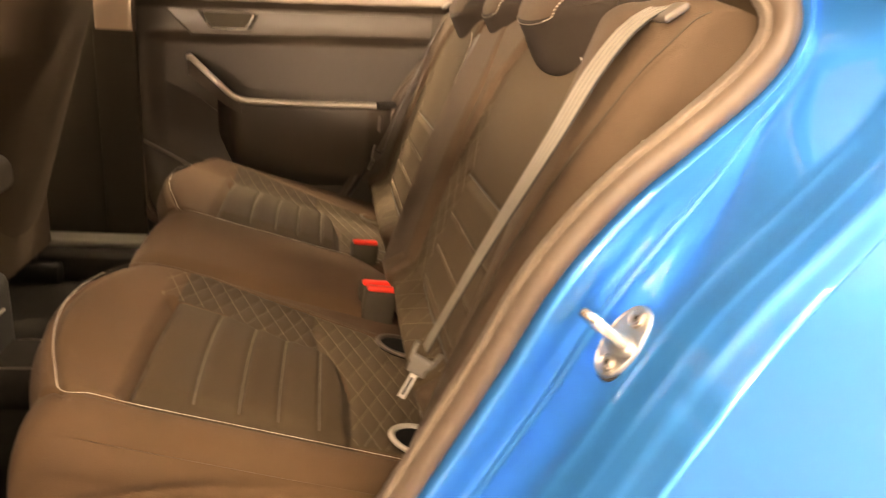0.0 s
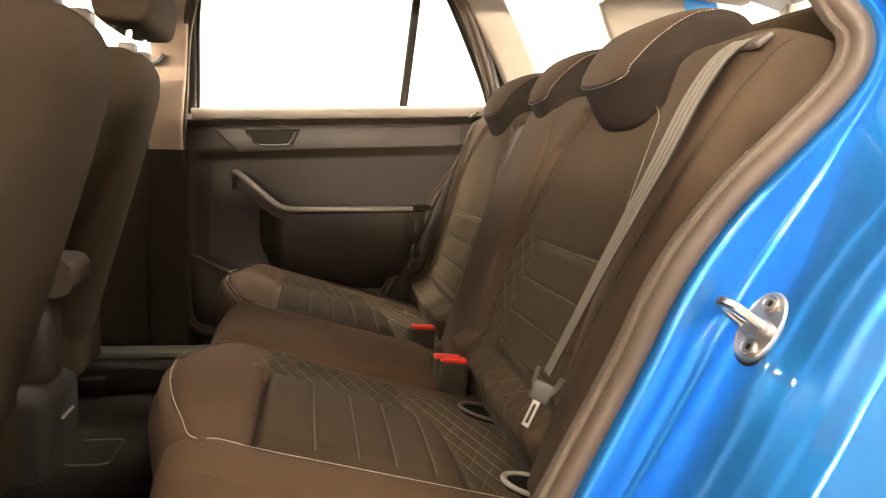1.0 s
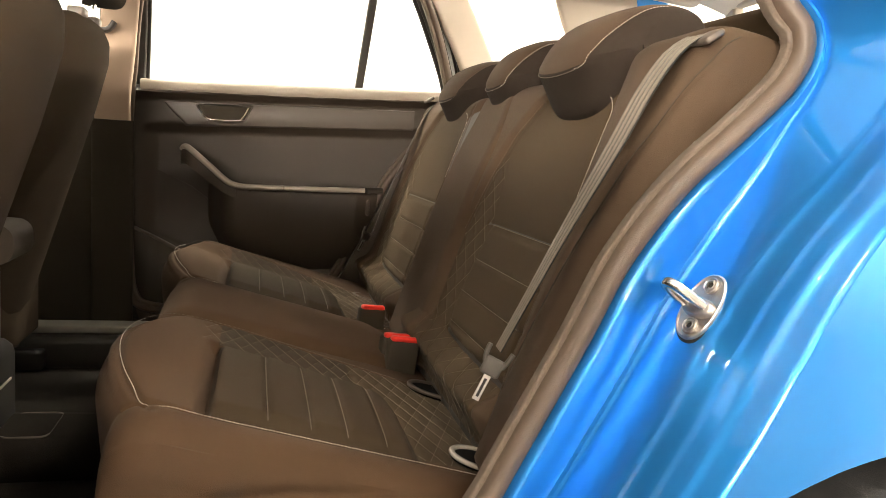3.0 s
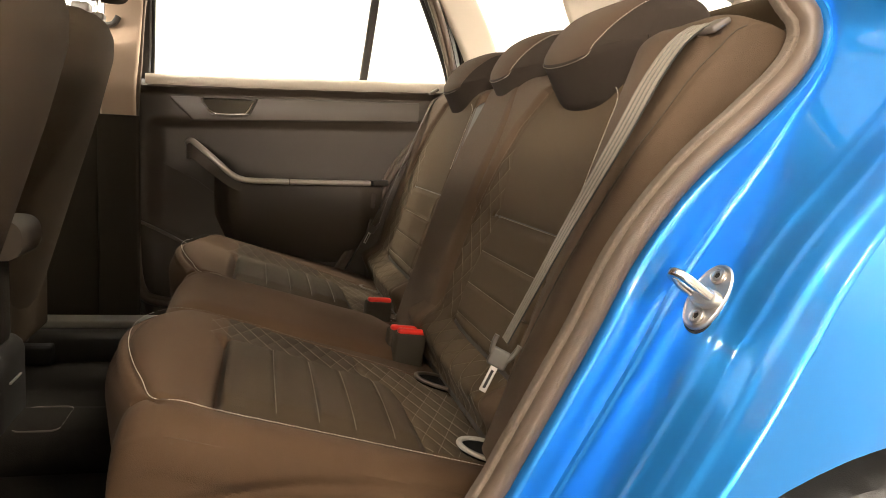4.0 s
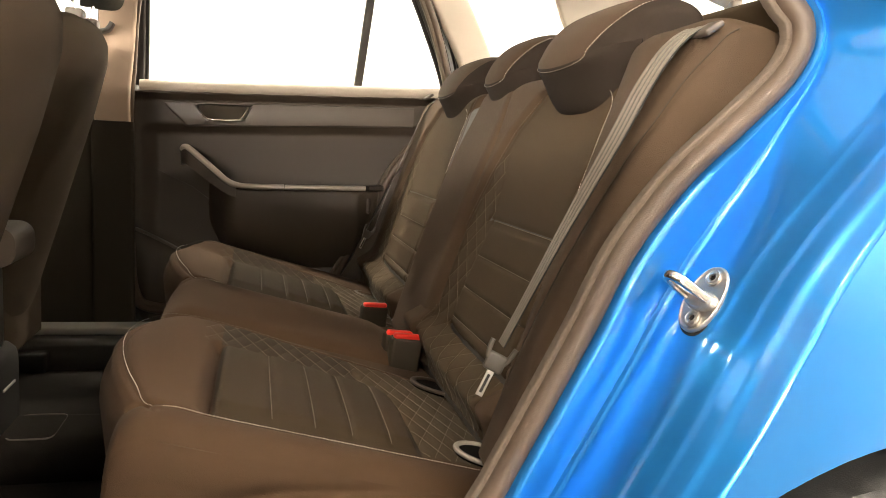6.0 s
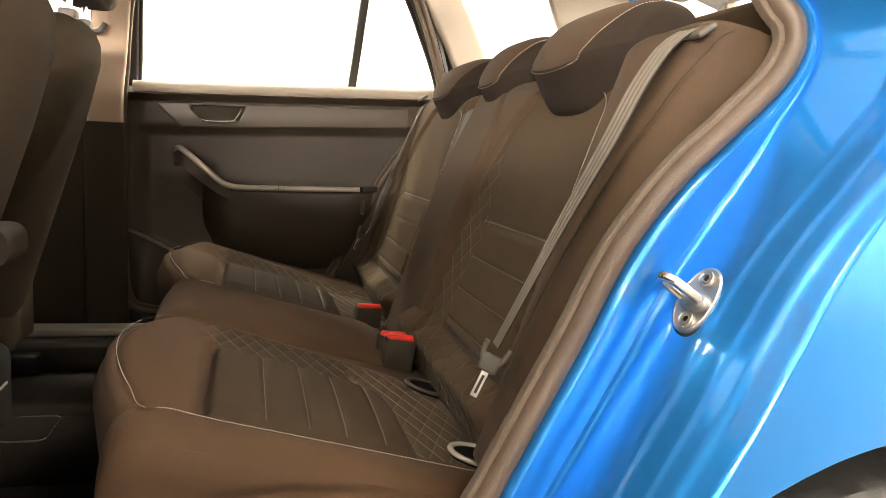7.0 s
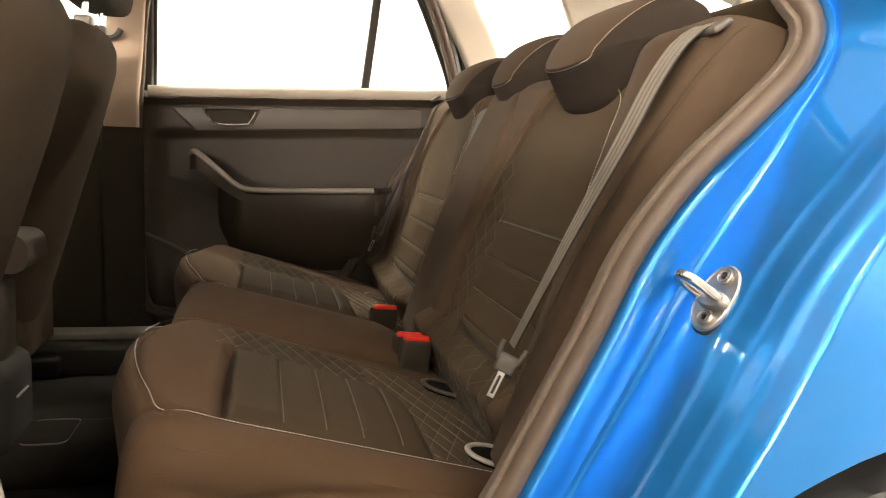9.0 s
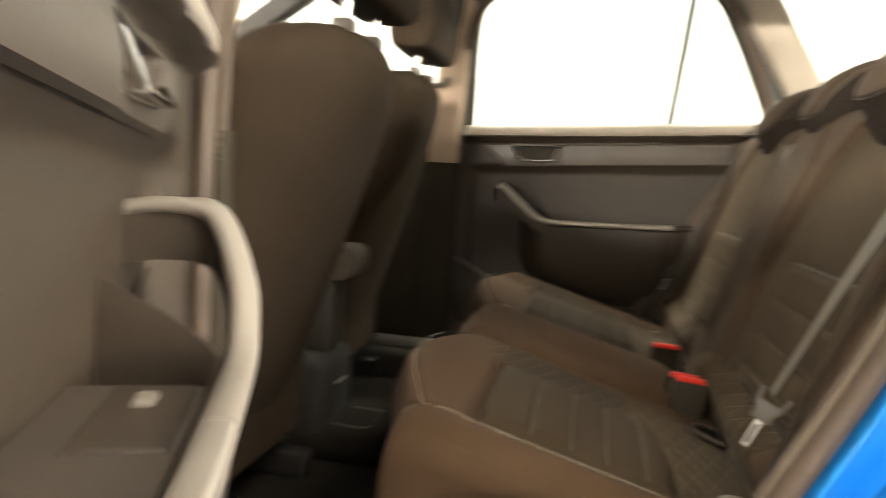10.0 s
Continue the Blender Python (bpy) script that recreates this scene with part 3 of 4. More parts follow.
        part("window_ledge", bar([(0.47, 0.735 * sign, 1.052), (0.7, 0.725 * sign, 1.05), (1.1, 0.68 * sign, 1.04)], rounded(0.022, 0.085, 0.012), (0, 1, 0), 0.06), trim_beige, c)
        pane = [(0.40, 1.06), (0.29, 1.385), (0.58, 1.385), (0.72, 1.26), (0.86, 1.06)]
        verts = [(x, (0.735 - (z - 1.06) * 0.42 + d) * sign, z) for d in (0, 0.004) for x, z in pane]
        k = len(pane)
        qw = part("quarter_window", (verts, [tuple(range(k)), tuple(range(k, 2 * k))] + [(i, (i + 1) % k, k + (i + 1) % k, k + i) for i in range(k)]), glass, c, "clear rear side window pane", smooth=False)
        qw.visible_shadow = False
        edge = [(q.x + m.x * 0.004, q.z + m.z * 0.004) for q, m in LOOP if q.x > -0.10 and 0.46 < q.z < 1.06][::2]
        part("side_trim", prism(edge + ([(0.42, 1.03), (0.42, 0.44)] if edge[0][1] < edge[-1][1] else [(0.42, 0.44), (0.42, 1.03)]), 0.652 * sign, 0.676 * sign), plastic_soft, c, "dark plastic side trim", smooth=False)
        part("boot_side_trim", rbox(0.31, 1.12, *sorted((0.61 * sign, 0.70 * sign)), 0.40, 1.055, 0.02), plastic, c)
        part("sill_plate", bar([(-0.90, 0.622 * sign, 0.372), (-0.5, 0.622 * sign, 0.372), (-0.20, 0.622 * sign, 0.375)], rounded(0.010, 0.034, 0.005), (0, 1, 0), 0.05), holder_plastic, c, "light plastic entry strip")
        part("sill_trim", rbox(-1.6, -0.02, *sorted((0.55 * sign, 0.715 * sign)), 0.26, 0.362, 0.02), plastic, c)
    striker(c)
    part("roof", roof_mesh(1.475, 0.0), paint, c)
    part("headliner", roof_mesh(1.450, 0.02), lining, c, "light beige cloth roof lining")
    part("floor_pan", rbox(-1.75, 0.05, -0.56, 0.56, 0.20, 0.285, 0.02), carpet, c, "dark carpeted floor")
    part("boot_floor", rbox(0.05, 1.15, -0.66, 0.66, 0.30, 0.40, 0.02), carpet, c)
    part("tunnel", bar([(-1.7, 0, 0.30), (-0.9, 0, 0.31), (-0.42, 0, 0.30)], rounded(0.09, 0.05, 0.045), (0, 0, 1), 0.1), carpet, c)
    part("bulkhead", rbox(-1.80, -1.62, -0.74, 0.74, 0.25, 0.98, 0.04), plastic, c)
    part("dashboard", rbox(-1.70, -1.35, -0.70, 0.70, 0.62, 0.97, 0.06), plastic, c)
    part("tailgate", rbox(1.12, 1.20, -0.66, 0.66, 0.38, 1.03, 0.03), paint, c)
    part("rear_window_frame", merged(*[bar(p, rounded(0.025, 0.02, 0.01), (1, 0, 0), 0.06) for p in (
        [(1.20, -0.63, 1.02), (1.17, -0.62, 1.2), (1.11, -0.58, 1.42)], [(1.20, 0.63, 1.02), (1.17, 0.62, 1.2), (1.11, 0.58, 1.42)], [(1.11, -0.58, 1.425), (1.11, 0, 1.44), (1.11, 0.58, 1.425)])]), trim_beige, c)
    rw = part("rear_window", grid(lambda u, v: (1.20 - 0.09 * v, u * (0.62 - 0.05 * v), 1.03 + 0.395 * v), frange(-1, 1, 0.25), frange(0, 1, 0.25)), glass, c, "clear rear window pane")
    rw.visible_shadow = False
    part("boot_cover", rbox(0.345, 0.43, -0.60, 0.60, 0.95, 1.126, 0.03), fabric_pad, c, "dark luggage cover roll")
    return c


CAR = car()


# ---------------------------------------------------------------- doors
def belt_z(x):
    return 1.067 + 0.053 * x


DOOR_REAR = [(0.38, -0.16), (0.43, -0.10), (0.50, -0.03), (0.57, 0.00), (0.64, 0.032), (0.72, 0.072), (0.80, 0.108), (0.86, 0.15), (0.92, 0.20), (0.98, 0.25), (1.03, 0.275), (1.09, 0.275)]


def panel_depth(x, z):
    """How far the inner panel stands proud towards the cabin."""
    b = belt_z(x)
    h = 0.0
    # rounded ledge under the window
    h += 0.030 * smooth01(b - 0.056, b - 0.034, z)
    h -= 0.060 * smooth01(b - 0.042, b, z) ** 1.6
    # crease over the middle field
    zc = 0.926 + 0.055 * (x + 0.5)
    h -= 0.030 * smooth01(zc + 0.004, zc - 0.034, z) * smooth01(0.46, 0.66, z) * smooth01(-0.60, -0.54, x)
    # lower pocket
    h += 0.024 * smooth01(0.70, 0.50, z) * smooth01(-0.62, -0.56, x)
    d = 0.63 - 0.40 * (x + 0.60)
    h -= 0.004 * groove(z - d, 0.006) * (1 if x < -0.45 else 0)
    # hollow behind the release lever
    hx, hz = x + 0.370, z - 0.9575
    h -= 0.045 * smooth01(0.074, 0.066, abs(hx)) * smooth01(0.026, 0.020, abs(hz))
    return h


PANEL_Y = 0.752


def armrest_shell():
    """The hollow armrest: a curved outer face, a rounded lip and an open pocket behind it."""
    def f(x, k):
        top = lerp_table(x, [(-0.560, 0.900), (-0.456, 0.850), (-0.40, 0.808), (-0.362, 0.776), (-0.335, 0.764), (-0.30, 0.761), (0.07, 0.770)])
        d = lerp_table(x, [(-0.560, -0.012), (-0.420, -0.010), (-0.405, 0.010), (-0.390, 0.040), (-0.375, 0.072), (-0.360, 0.094), (-0.345, 0.105), (-0.325, 0.108), (0.0, 0.108), (0.05, 0.085), (0.075, 0.06)])
        deep = lerp_table(x, [(-0.525, 0.08), (-0.42, 0.15), (-0.36, 0.20), (-0.30, 0.235), (0.08, 0.225)])
        floor = max(0.702, top - 0.10)
        prof = [(PANEL_Y + 0.012, floor), (PANEL_Y - 0.004, floor), (PANEL_Y - d + 0.026, floor), (PANEL_Y - d + 0.021, floor + 0.006), (PANEL_Y - d + 0.019, top - 0.012), (PANEL_Y - d + 0.012, top),
                (PANEL_Y - d + 0.003, top - 0.006), (PANEL_Y - d, top - 0.016), (PANEL_Y - d + 0.001, top - deep * 0.30), (PANEL_Y - d * 0.93, top - deep * 0.55), (PANEL_Y - d * 0.74, top - deep * 0.80), (PANEL_Y - d * 0.42, top - deep * 1.02), (PANEL_Y + 0.012, top - deep * 1.25)]
        i = min(int(k), len(prof) - 2)
        a, b = prof[i], prof[i + 1]
        return (x, a[0] + (b[0] - a[0]) * (k - i), a[1] + (b[1] - a[1]) * (k - i))
    return grid(f, frange(-0.560, 0.075, 0.0095), [0, 1, 2, 2.5, 3, 3.5, 4, 4.5, 5, 5.5, 6, 6.5, 7, 8, 8.5, 9, 9.5, 10, 10.5, 11, 12])


def door(parent, sign, m, label):
    d = new("rear_door")
    d.parent = parent
    tagged(d, label)

    def put(name, vf, mat, parent=d, lab=""):
        return part(name, mirrored(vf, sign), mat, parent, lab)

    def width(z):
        return lerp_table(z, DOOR_REAR)

    # inner panel
    xs = frange(0, 1, 0.006)
    zs = frange(0.365, 1.10, 0.0055)

    def f(u, z):
        x = -0.622 + u * (width(min(z, 1.09)) + 0.622)
        zz = min(z, belt_z(x))
        y = 0.722 - panel_depth(x, zz)
        if z > belt_z(x):
            y = 0.722 + 0.025 + (z - belt_z(x)) * 0.3
        edge = smooth01(0.02, 0.0, u) + smooth01(0.985, 1.0, u)
        return (x, y + 0.03 * edge, zz)
    panel = put("inner_panel", grid(f, xs, zs), plastic_soft, d, "dark grained plastic inner panel")
    # shell
    def skin(off):
        def g(u, z):
            x = -0.605 + u * (width(min(z, 1.09)) + 0.66)
            return (x, skin_y(z) - off, z)
        return grid(g, frange(0, 1, 0.05), frange(0.37, 1.03, 0.03))
    put("outer_skin", merged(skin(0.0)), paint, d, "glossy blue outer skin")
    put("inner_skin", merged(skin(0.10)), plastic, d)
    edge_path = [(-0.602, 0.80, 0.38), (-0.604, 0.80, 0.7), (-0.604, 0.79, 1.0)]
    put("front_edge", bar(edge_path, rounded(0.006, 0.066, 0.005), (0, 1, 0), 0.06), trim_grey, d, "grey-olive front edge of the door")
    rear_path = [(x + 0.012, 0.79, z) for z, x in DOOR_REAR[1:-1]]
    put("rear_edge", bar(rear_path, rounded(0.006, 0.062, 0.005), (0, 1, 0), 0.04), paint)
    # window surround
    fr = [(-0.594, 0.738, 1.005), (-0.590, 0.730, 1.10), (-0.575, 0.652, 1.30), (-0.545, 0.620, 1.385), (-0.45, 0.603, 1.42), (-0.1, 0.600, 1.43), (0.03, 0.602, 1.425), (0.088, 0.612, 1.395), (0.146, 0.640, 1.31), (0.205, 0.678, 1.21), (0.248, 0.708, 1.13), (0.275, 0.738, 1.07)]
    put("window_frame", bar(fr, rounded(0.013, 0.014, 0.006), (0, 1, 0), 0.02), plastic, d, "black window surround")
    put("window_rubber", bar([(p[0] * 0.972 - 0.004, p[1] + 0.004, p[2] - 0.012) for p in fr], rounded(0.008, 0.008, 0.004), (0, 1, 0), 0.02), rubber_dark)
    put("window_divider", bar([(-0.004, 0.735, 1.055), (0.006, 0.69, 1.20), (0.020, 0.612, 1.43)], rounded(0.0115, 0.010, 0.004), (0, 1, 0), 0.03), plastic, d, "black upright bar between the panes")
    def pane(pts):
        verts = [(x, 0.752 - (z - 1.05) * 0.36 + t, z) for t in (0, 0.004) for x, z in pts]
        k = len(pts)
        return verts, [tuple(range(k)), tuple(range(k, 2 * k))] + [(i, (i + 1) % k, k + (i + 1) % k, k + i) for i in range(k)]
    for pts in ([(-0.59, 1.0), (-0.575, 1.30), (-0.50, 1.415), (0.016, 1.43), (0.0, 1.05)], [(0.004, 1.05), (0.02, 1.43), (0.07, 1.41), (0.265, 1.08)]):
        g = put("pane", pane(pts), glass, d, "clear window pane")
        g.visible_shadow = False
    # pull bar along the armrest
    pull = [(-0.484, 0.752, 0.856), (-0.474, 0.712, 0.862), (-0.456, 0.674, 0.856), (-0.40, 0.648, 0.812), (-0.362, 0.642, 0.780), (-0.335, 0.641, 0.768), (-0.30, 0.641, 0.765), (-0.207, 0.641, 0.767)]
    put("window_ledge", bar([(-0.588, 0.730, belt_z(-0.588) - 0.020), (-0.3, 0.724, belt_z(-0.3) - 0.020), (0.0, 0.724, belt_z(0) - 0.020), (0.262, 0.728, belt_z(0.262) - 0.020)], rounded(0.018, 0.036, 0.016, 5), (0, 1, 0), 0.06), ledge_lit_plastic, d, "rounded window ledge, beige-grey with window light in its tone")
    put("pull_handle", bar(pull, rounded(0.0070, 0.0095, 0.0062, 4), (0, 1, 0), 0.01, scale=lambda t: 0.9 + 0.2 * min(1, t * 5)), plastic_silver, d, "satin silver pull handle")
    line = spline(pull[:6], 0.008)
    rings = []
    for k, q in enumerate(line):
        t = (line[min(len(line) - 1, k + 1)] - line[max(0, k - 1)])
        side = Vector((-t.y, t.x, 0)).normalized() * 0.004
        deep = 0.046 - 0.012 * smooth01(0.5, 1.0, k / (len(line) - 1))
        rings.append([q + side - Vector((0, 0, 0.002)), q - side - Vector((0, 0, 0.002)), q - side - Vector((0, 0, deep)), q + side - Vector((0, 0, deep))])
    put("grip_wall", loft(rings), plastic_soft, d, "dark plastic inner wall of the pull handle")
    put("armrest_cap", bar([(-0.205, 0.641, 0.767), (-0.1, 0.642, 0.770), (0.02, 0.648, 0.774)], rounded(0.0072, 0.0105, 0.0062), (0, 1, 0), 0.03), plastic_silver, d, "satin silver armrest cap")
    put("armrest_end", bar([(0.024, 0.652, 0.774), (0.07, 0.672, 0.776)], rounded(0.008, 0.014, 0.005), (0, 1, 0), 0.02), plastic, d)
    put("armrest", armrest_shell(), plastic_soft, d, "dark grained hollow armrest with open pocket")
    put("armrest_pad", rbox(-0.345, 0.04, 0.657, 0.757, 0.700, 0.748, 0.006), plastic_decor, d, "grey armrest pad")
    put("armrest_tray", rbox(-0.335, -0.225, 0.668, 0.722, 0.744, 0.751, 0.003), plastic_soft, d, "dark switch plate")
    put("window_switch", rbox(-0.308, -0.288, 0.688, 0.702, 0.749, 0.756, 0.003), plastic_silver, d, "silver window switch")
    # decor strip with a slanted front end and the hollow of the release lever
    def strip(u, v):
        zt = 0.9805 + 0.035 * u
        zb = 0.917 + 0.040 * u
        z = zb + (zt - zb) * v
        x0 = -0.475 - 0.068 * v
        x = x0 + u * (0.165 - x0)
        lo, hi = -0.421 - 0.024 * (v - 0.25) / 0.5, -0.318 + 0.016 * (v - 0.25) / 0.5
        hole = smooth01(lo, lo + 0.006, x) * smooth01(hi, hi - 0.006, x) * smooth01(0.24, 0.32, v) * smooth01(0.93, 0.86, v)
        rim = max(smooth01(0.05, 0.0, v), smooth01(0.95, 1.0, v), smooth01(0.018, 0.0, u))
        slope = 0.004 * smooth01(-0.30, -0.36, x)
        return (x, 0.7165 - 0.004 * math.sin(math.pi * v) + slope + 0.008 * rim + 0.030 * hole, z)
    put("decor_strip", grid(strip, frange(0, 1, 0.005), frange(0, 1, 0.025)), plastic_decor, d, "satin grey decor strip with release hollow")
    # flat dark plate that puts shade into the lever's hollow
    put("release_shade_plate", rbox(-0.446, -0.302, 0.737, 0.741, 0.928, 0.988, 0.001), plastic_matte, d, "dark plate for the shade in the lever's hollow")
    put("release_lever", merged(bar([(-0.430, 0.718, 0.952), (-0.414, 0.709, 0.941), (-0.375, 0.706, 0.940), (-0.328, 0.708, 0.944)], rounded(0.0028, 0.007, 0.002), (0, 1, 0), 0.01),
                                        bar([(-0.331, 0.708, 0.943), (-0.320, 0.711, 0.958), (-0.311, 0.718, 0.978)], rounded(0.0026, 0.006, 0.002), (0, 1, 0), 0.01)), chrome, d, "chrome door release lever")
    put("pocket_rim", bar([(-0.60, 0.705, 0.632), (-0.55, 0.690, 0.612), (-0.50, 0.682, 0.588), (-0.45, 0.680, 0.560)], rounded(0.004, 0.006, 0.003), (0, 1, 0), 0.02), plastic_grey, d)
    d.matrix_world = m
    return d


door(CAR, 1, Matrix(), "closed rear door with dark plastic panel and silver pull handle")
HINGE = Vector((-0.605, -0.74, 0))
SHIFT = Vector((-0.021, -0.016, -0.015))
OPEN = 67.3
swing = Matrix.Translation(HINGE + SHIFT) @ Matrix.Rotation(radians(-OPEN), 4, "Z") @ Matrix.Translation(-HINGE)
door(CAR, -1, swing, "wide open rear door with dark plastic panel and pull handle")


# ---------------------------------------------------------------- rear seat
def arc(p, length, r):
    """Along a surface that is flat for a length, then turns down over a radius r: how far out and how far down."""
    if p <= length:
        return p, 0.0
    a = (p - length) / r
    if a <= math.pi / 2:
        return length + r * math.sin(a), r * (1 - math.cos(a))
    return length + r, r + (p - length - r * math.pi / 2)


RIBS = (-0.326, -0.258, -0.206, -0.160, -0.110)


def cushion_top(x):
    return 0.607 - 0.26 * (x + 0.42)


def pad_inner(x):
    """The pad's edge towards the quilted strip, from the seam at 0."""
    return lerp_table(x, [(-0.36, 0.285), (-0.326, 0.285), (-0.258, 0.275), (-0.205, 0.248), (-0.16, 0.228), (-0.108, 0.221), (-0.085, 0.19), (-0.068, 0.10), (-0.06, 0.0)])


def seam_inner(x):
    return lerp_table(x, [(-0.44, 0.34), (-0.41, 0.39), (-0.36, 0.412), (-0.30, 0.415), (-0.20, 0.385), (-0.10, 0.36), (0.0, 0.335)])


def pad_rear(w):
    return lerp_table(w, [(0.0, -0.070), (0.12, -0.071), (0.17, -0.078), (0.20, -0.092), (0.225, -0.11), (0.29, -0.12)])


def cushion_relief(x, w):
    """Height of pads, seams and quilting over the cushion's plain slope; w runs from the outer seam across."""
    h = 0.0
    wi = pad_inner(x)
    in_pad = smooth01(wi + 0.004, wi - 0.010, w) * smooth01(-0.331, -0.318, x) * smooth01(pad_rear(w) + 0.004, pad_rear(w) - 0.012, x) * smooth01(0.0, 0.03, w)
    h += 0.004 * in_pad - 0.004 + 0.014 * in_pad * max(0.0, 1 - ((w - 0.135) / 0.145) ** 2)
    # deep front groove of the pad
    if 0.0 < w < 0.30:
        h -= 0.017 * groove(x + 0.331 - 0.02 * (w - 0.14) ** 2, 0.008) * smooth01(0.30, 0.27, w) * smooth01(0.0, 0.02, w)
    for r in RIBS[1:]:
        bow = r + 0.35 * (w - 0.14) ** 2 * 0.25
        h -= 0.0040 * groove(x - bow, 0.0026) * in_pad
        h += 0.0015 * groove(x - bow - 0.012, 0.012) * in_pad
    # rear edge of the pad
    if w > 0 and x > -0.13:
        h -= 0.004 * groove(x - pad_rear(w), 0.006) * (1 if w < 0.30 else 0)
    # seams
    if x > -0.42:
        h -= 0.0055 * groove(w, 0.0035)
        h -= 0.006 * groove(w - seam_inner(x), 0.005)
        h -= 0.004 * smooth01(seam_inner(x), seam_inner(x) + 0.02, w)
    fx = -0.448 + 1.25 * (w - 0.205) ** 2
    if -0.02 < w < 0.42:
        h -= 0.005 * groove(x - fx, 0.004)
    h += 0.012 * smooth01(-0.30, -0.42, x) * math.exp(-((w - 0.2) / 0.2) ** 2)
    # quilted diamonds
    if in_quilt(x, w):
        a, b = (x + w * 0.42) / 0.028, (x - w * 0.42) / 0.028
        da, db = abs(a - round(a)) * 0.028 / 1.1, abs(b - round(b)) * 0.028 / 1.1
        h += 0.0006 - 0.0012 * max(groove(da, 0.0030), groove(db, 0.0030))
    return h


def in_quilt(x, w):
    if w <= 0.006 or w >= seam_inner(x) - 0.006:
        return False
    if x < -0.355:
        return False
    if x < -0.10:
        return w > pad_inner(x) + 0.006
    return x > pad_rear(min(w, 0.29)) + 0.004 and x < 0.04


Y_NEAR, Y_FAR = -0.545, 0.160


def cushion_point(pu, pw, lift=0.0):
    """pu: from the rear forwards along the surface; pw: across, 0 at the seam."""
    w_mid = min(max(pw, 0.0), 0.41)
    front = 0.435 - 1.1 * (w_mid - 0.205) ** 2
    dx, drop_x = arc(pu, front + 0.040, 0.055)
    x = 0.055 - dx + 0.10 * max(0, drop_x - 0.06)
    fold = 0.0
    if pw < 0.205:
        q, drop_w = arc(0.205 - pw, 0.222, 0.060)
        w = 0.205 - q - 0.28 * max(0, drop_w - 0.06)
        # a sewn fold that climbs along the outer side towards the rear
        fold = groove(drop_w - lerp_table(x, [(-0.40, 0.11), (-0.36, 0.085), (-0.276, 0.053), (-0.227, 0.040), (-0.11, 0.024), (0.0, 0.016)]), 0.006) * smooth01(0.0, -0.03, pw) * (x > -0.40)
        w += 0.005 * fold
    else:
        q, drop_w = arc(pw - 0.205, 0.235, 0.030)
        w = 0.205 + q
    z = cushion_top(max(x, -0.46)) + cushion_relief(x, w) * (1 if drop_x < 0.02 and drop_w < 0.02 else 0)
    z += lift * smooth01(0.30, 0.43, w)
    z -= drop_x + drop_w + 0.0025 * fold
    return Vector((x, w, max(z, 0.30 + 0.02 * (0.05 - x))))


def quilt_threads(inside, surface, normal, u0, u1, w0, w1, slope=1.15, pitch=0.047):
    out = []
    for s in (1, -1):
        k0 = math.floor((min(u0, u1) + min(s * slope * w0, s * slope * w1)) / pitch) - 1
        k1 = math.ceil((max(u0, u1) + max(s * slope * w0, s * slope * w1)) / pitch) + 1
        for k in range(k0, k1 + 1):
            run = []
            for w in frange(w0, w1, 0.004):
                u = k * pitch - s * slope * w
                if u0 < u < u1 and inside(u, w):
                    run.append(surface(u, w))
                else:
                    if len(run) > 2:
                        out.append(thin_line(run, normal, 0.00030))
                    run = []
            if len(run) > 2:
                out.append(thin_line(run, normal, 0.00030))
    return out


def rear_cushion(parent, y, name, label, lift):
    base = part(name, grid(lambda a, b: cushion_point(a, b, lift), frange(0.0, 0.80, 0.0036), frange(-0.22, 0.56, 0.0038)), fabric, parent, label)

    second_material(base, fabric_pad_shaded, lambda c: 0.0 < c.y < 0.42 and -0.328 < c.x < 0.05 and c.z > 0.44 and (c.y < pad_inner(c.x) or in_quilt(c.x, c.y)))

    base.data.materials.append(fabric_quilt)
    for face in base.data.polygons:
        q = face.center
        if 0.004 < q.y < 0.36 and -0.13 < q.x < 0.06 and q.z > 0.44 and in_quilt(q.x, q.y) and q.x > pad_rear(min(q.y, 0.29)):
            face.material_index = 2

    def top(x, w, off=0.0006):
        return Vector((x, w, cushion_top(max(x, -0.46)) + cushion_relief(x, w) + off + lift * smooth01(0.30, 0.43, w)))
    n = Vector((0.25, 0, 0.97))
    line = [top(x, 0.0, 0.0045) for x in frange(0.02, -0.395, 0.03)] + [top(-0.448 + 1.25 * (w - 0.205) ** 2, w, 0.0045) for w in (0.03, 0.07, 0.12, 0.17, 0.22, 0.27, 0.31)]
    part("stitching", dashes(line, n), thread_white, base, "white double-thread seam")
    line2 = [top(-0.448 + 1.25 * (w - 0.205) ** 2, w, 0.0045) for w in (0.32, 0.35, 0.38)] + [top(x, seam_inner(x) - 0.004, 0.004) for x in frange(-0.38, -0.03, 0.03)]
    part("stitching", dashes(line2, n, 0.0045, 0.0035, 0.0007), thread_tan, base, "tan seam thread")
    q = quilt_threads(in_quilt, lambda x, w: top(x, w, 0.0008), n, -0.36, 0.035, 0.0, 0.42, slope=0.42, pitch=0.028)
    for vf in q:
        part("quilt_thread", vf, thread_quilt, base, "brown diamond quilting thread")
    for r in RIBS[1:]:
        pts = [top(r + 0.0875 * (w - 0.14) ** 2, w, 0.0026) for w in frange(0.015, max(0.03, pad_inner(r) - 0.008), 0.02)]
        part("rib_thread", thin_line(pts, n, 0.0007), thread_tan, base)
    base.location = (-0.008 if lift else 0.0, y, 0.5 * lift)
    return base


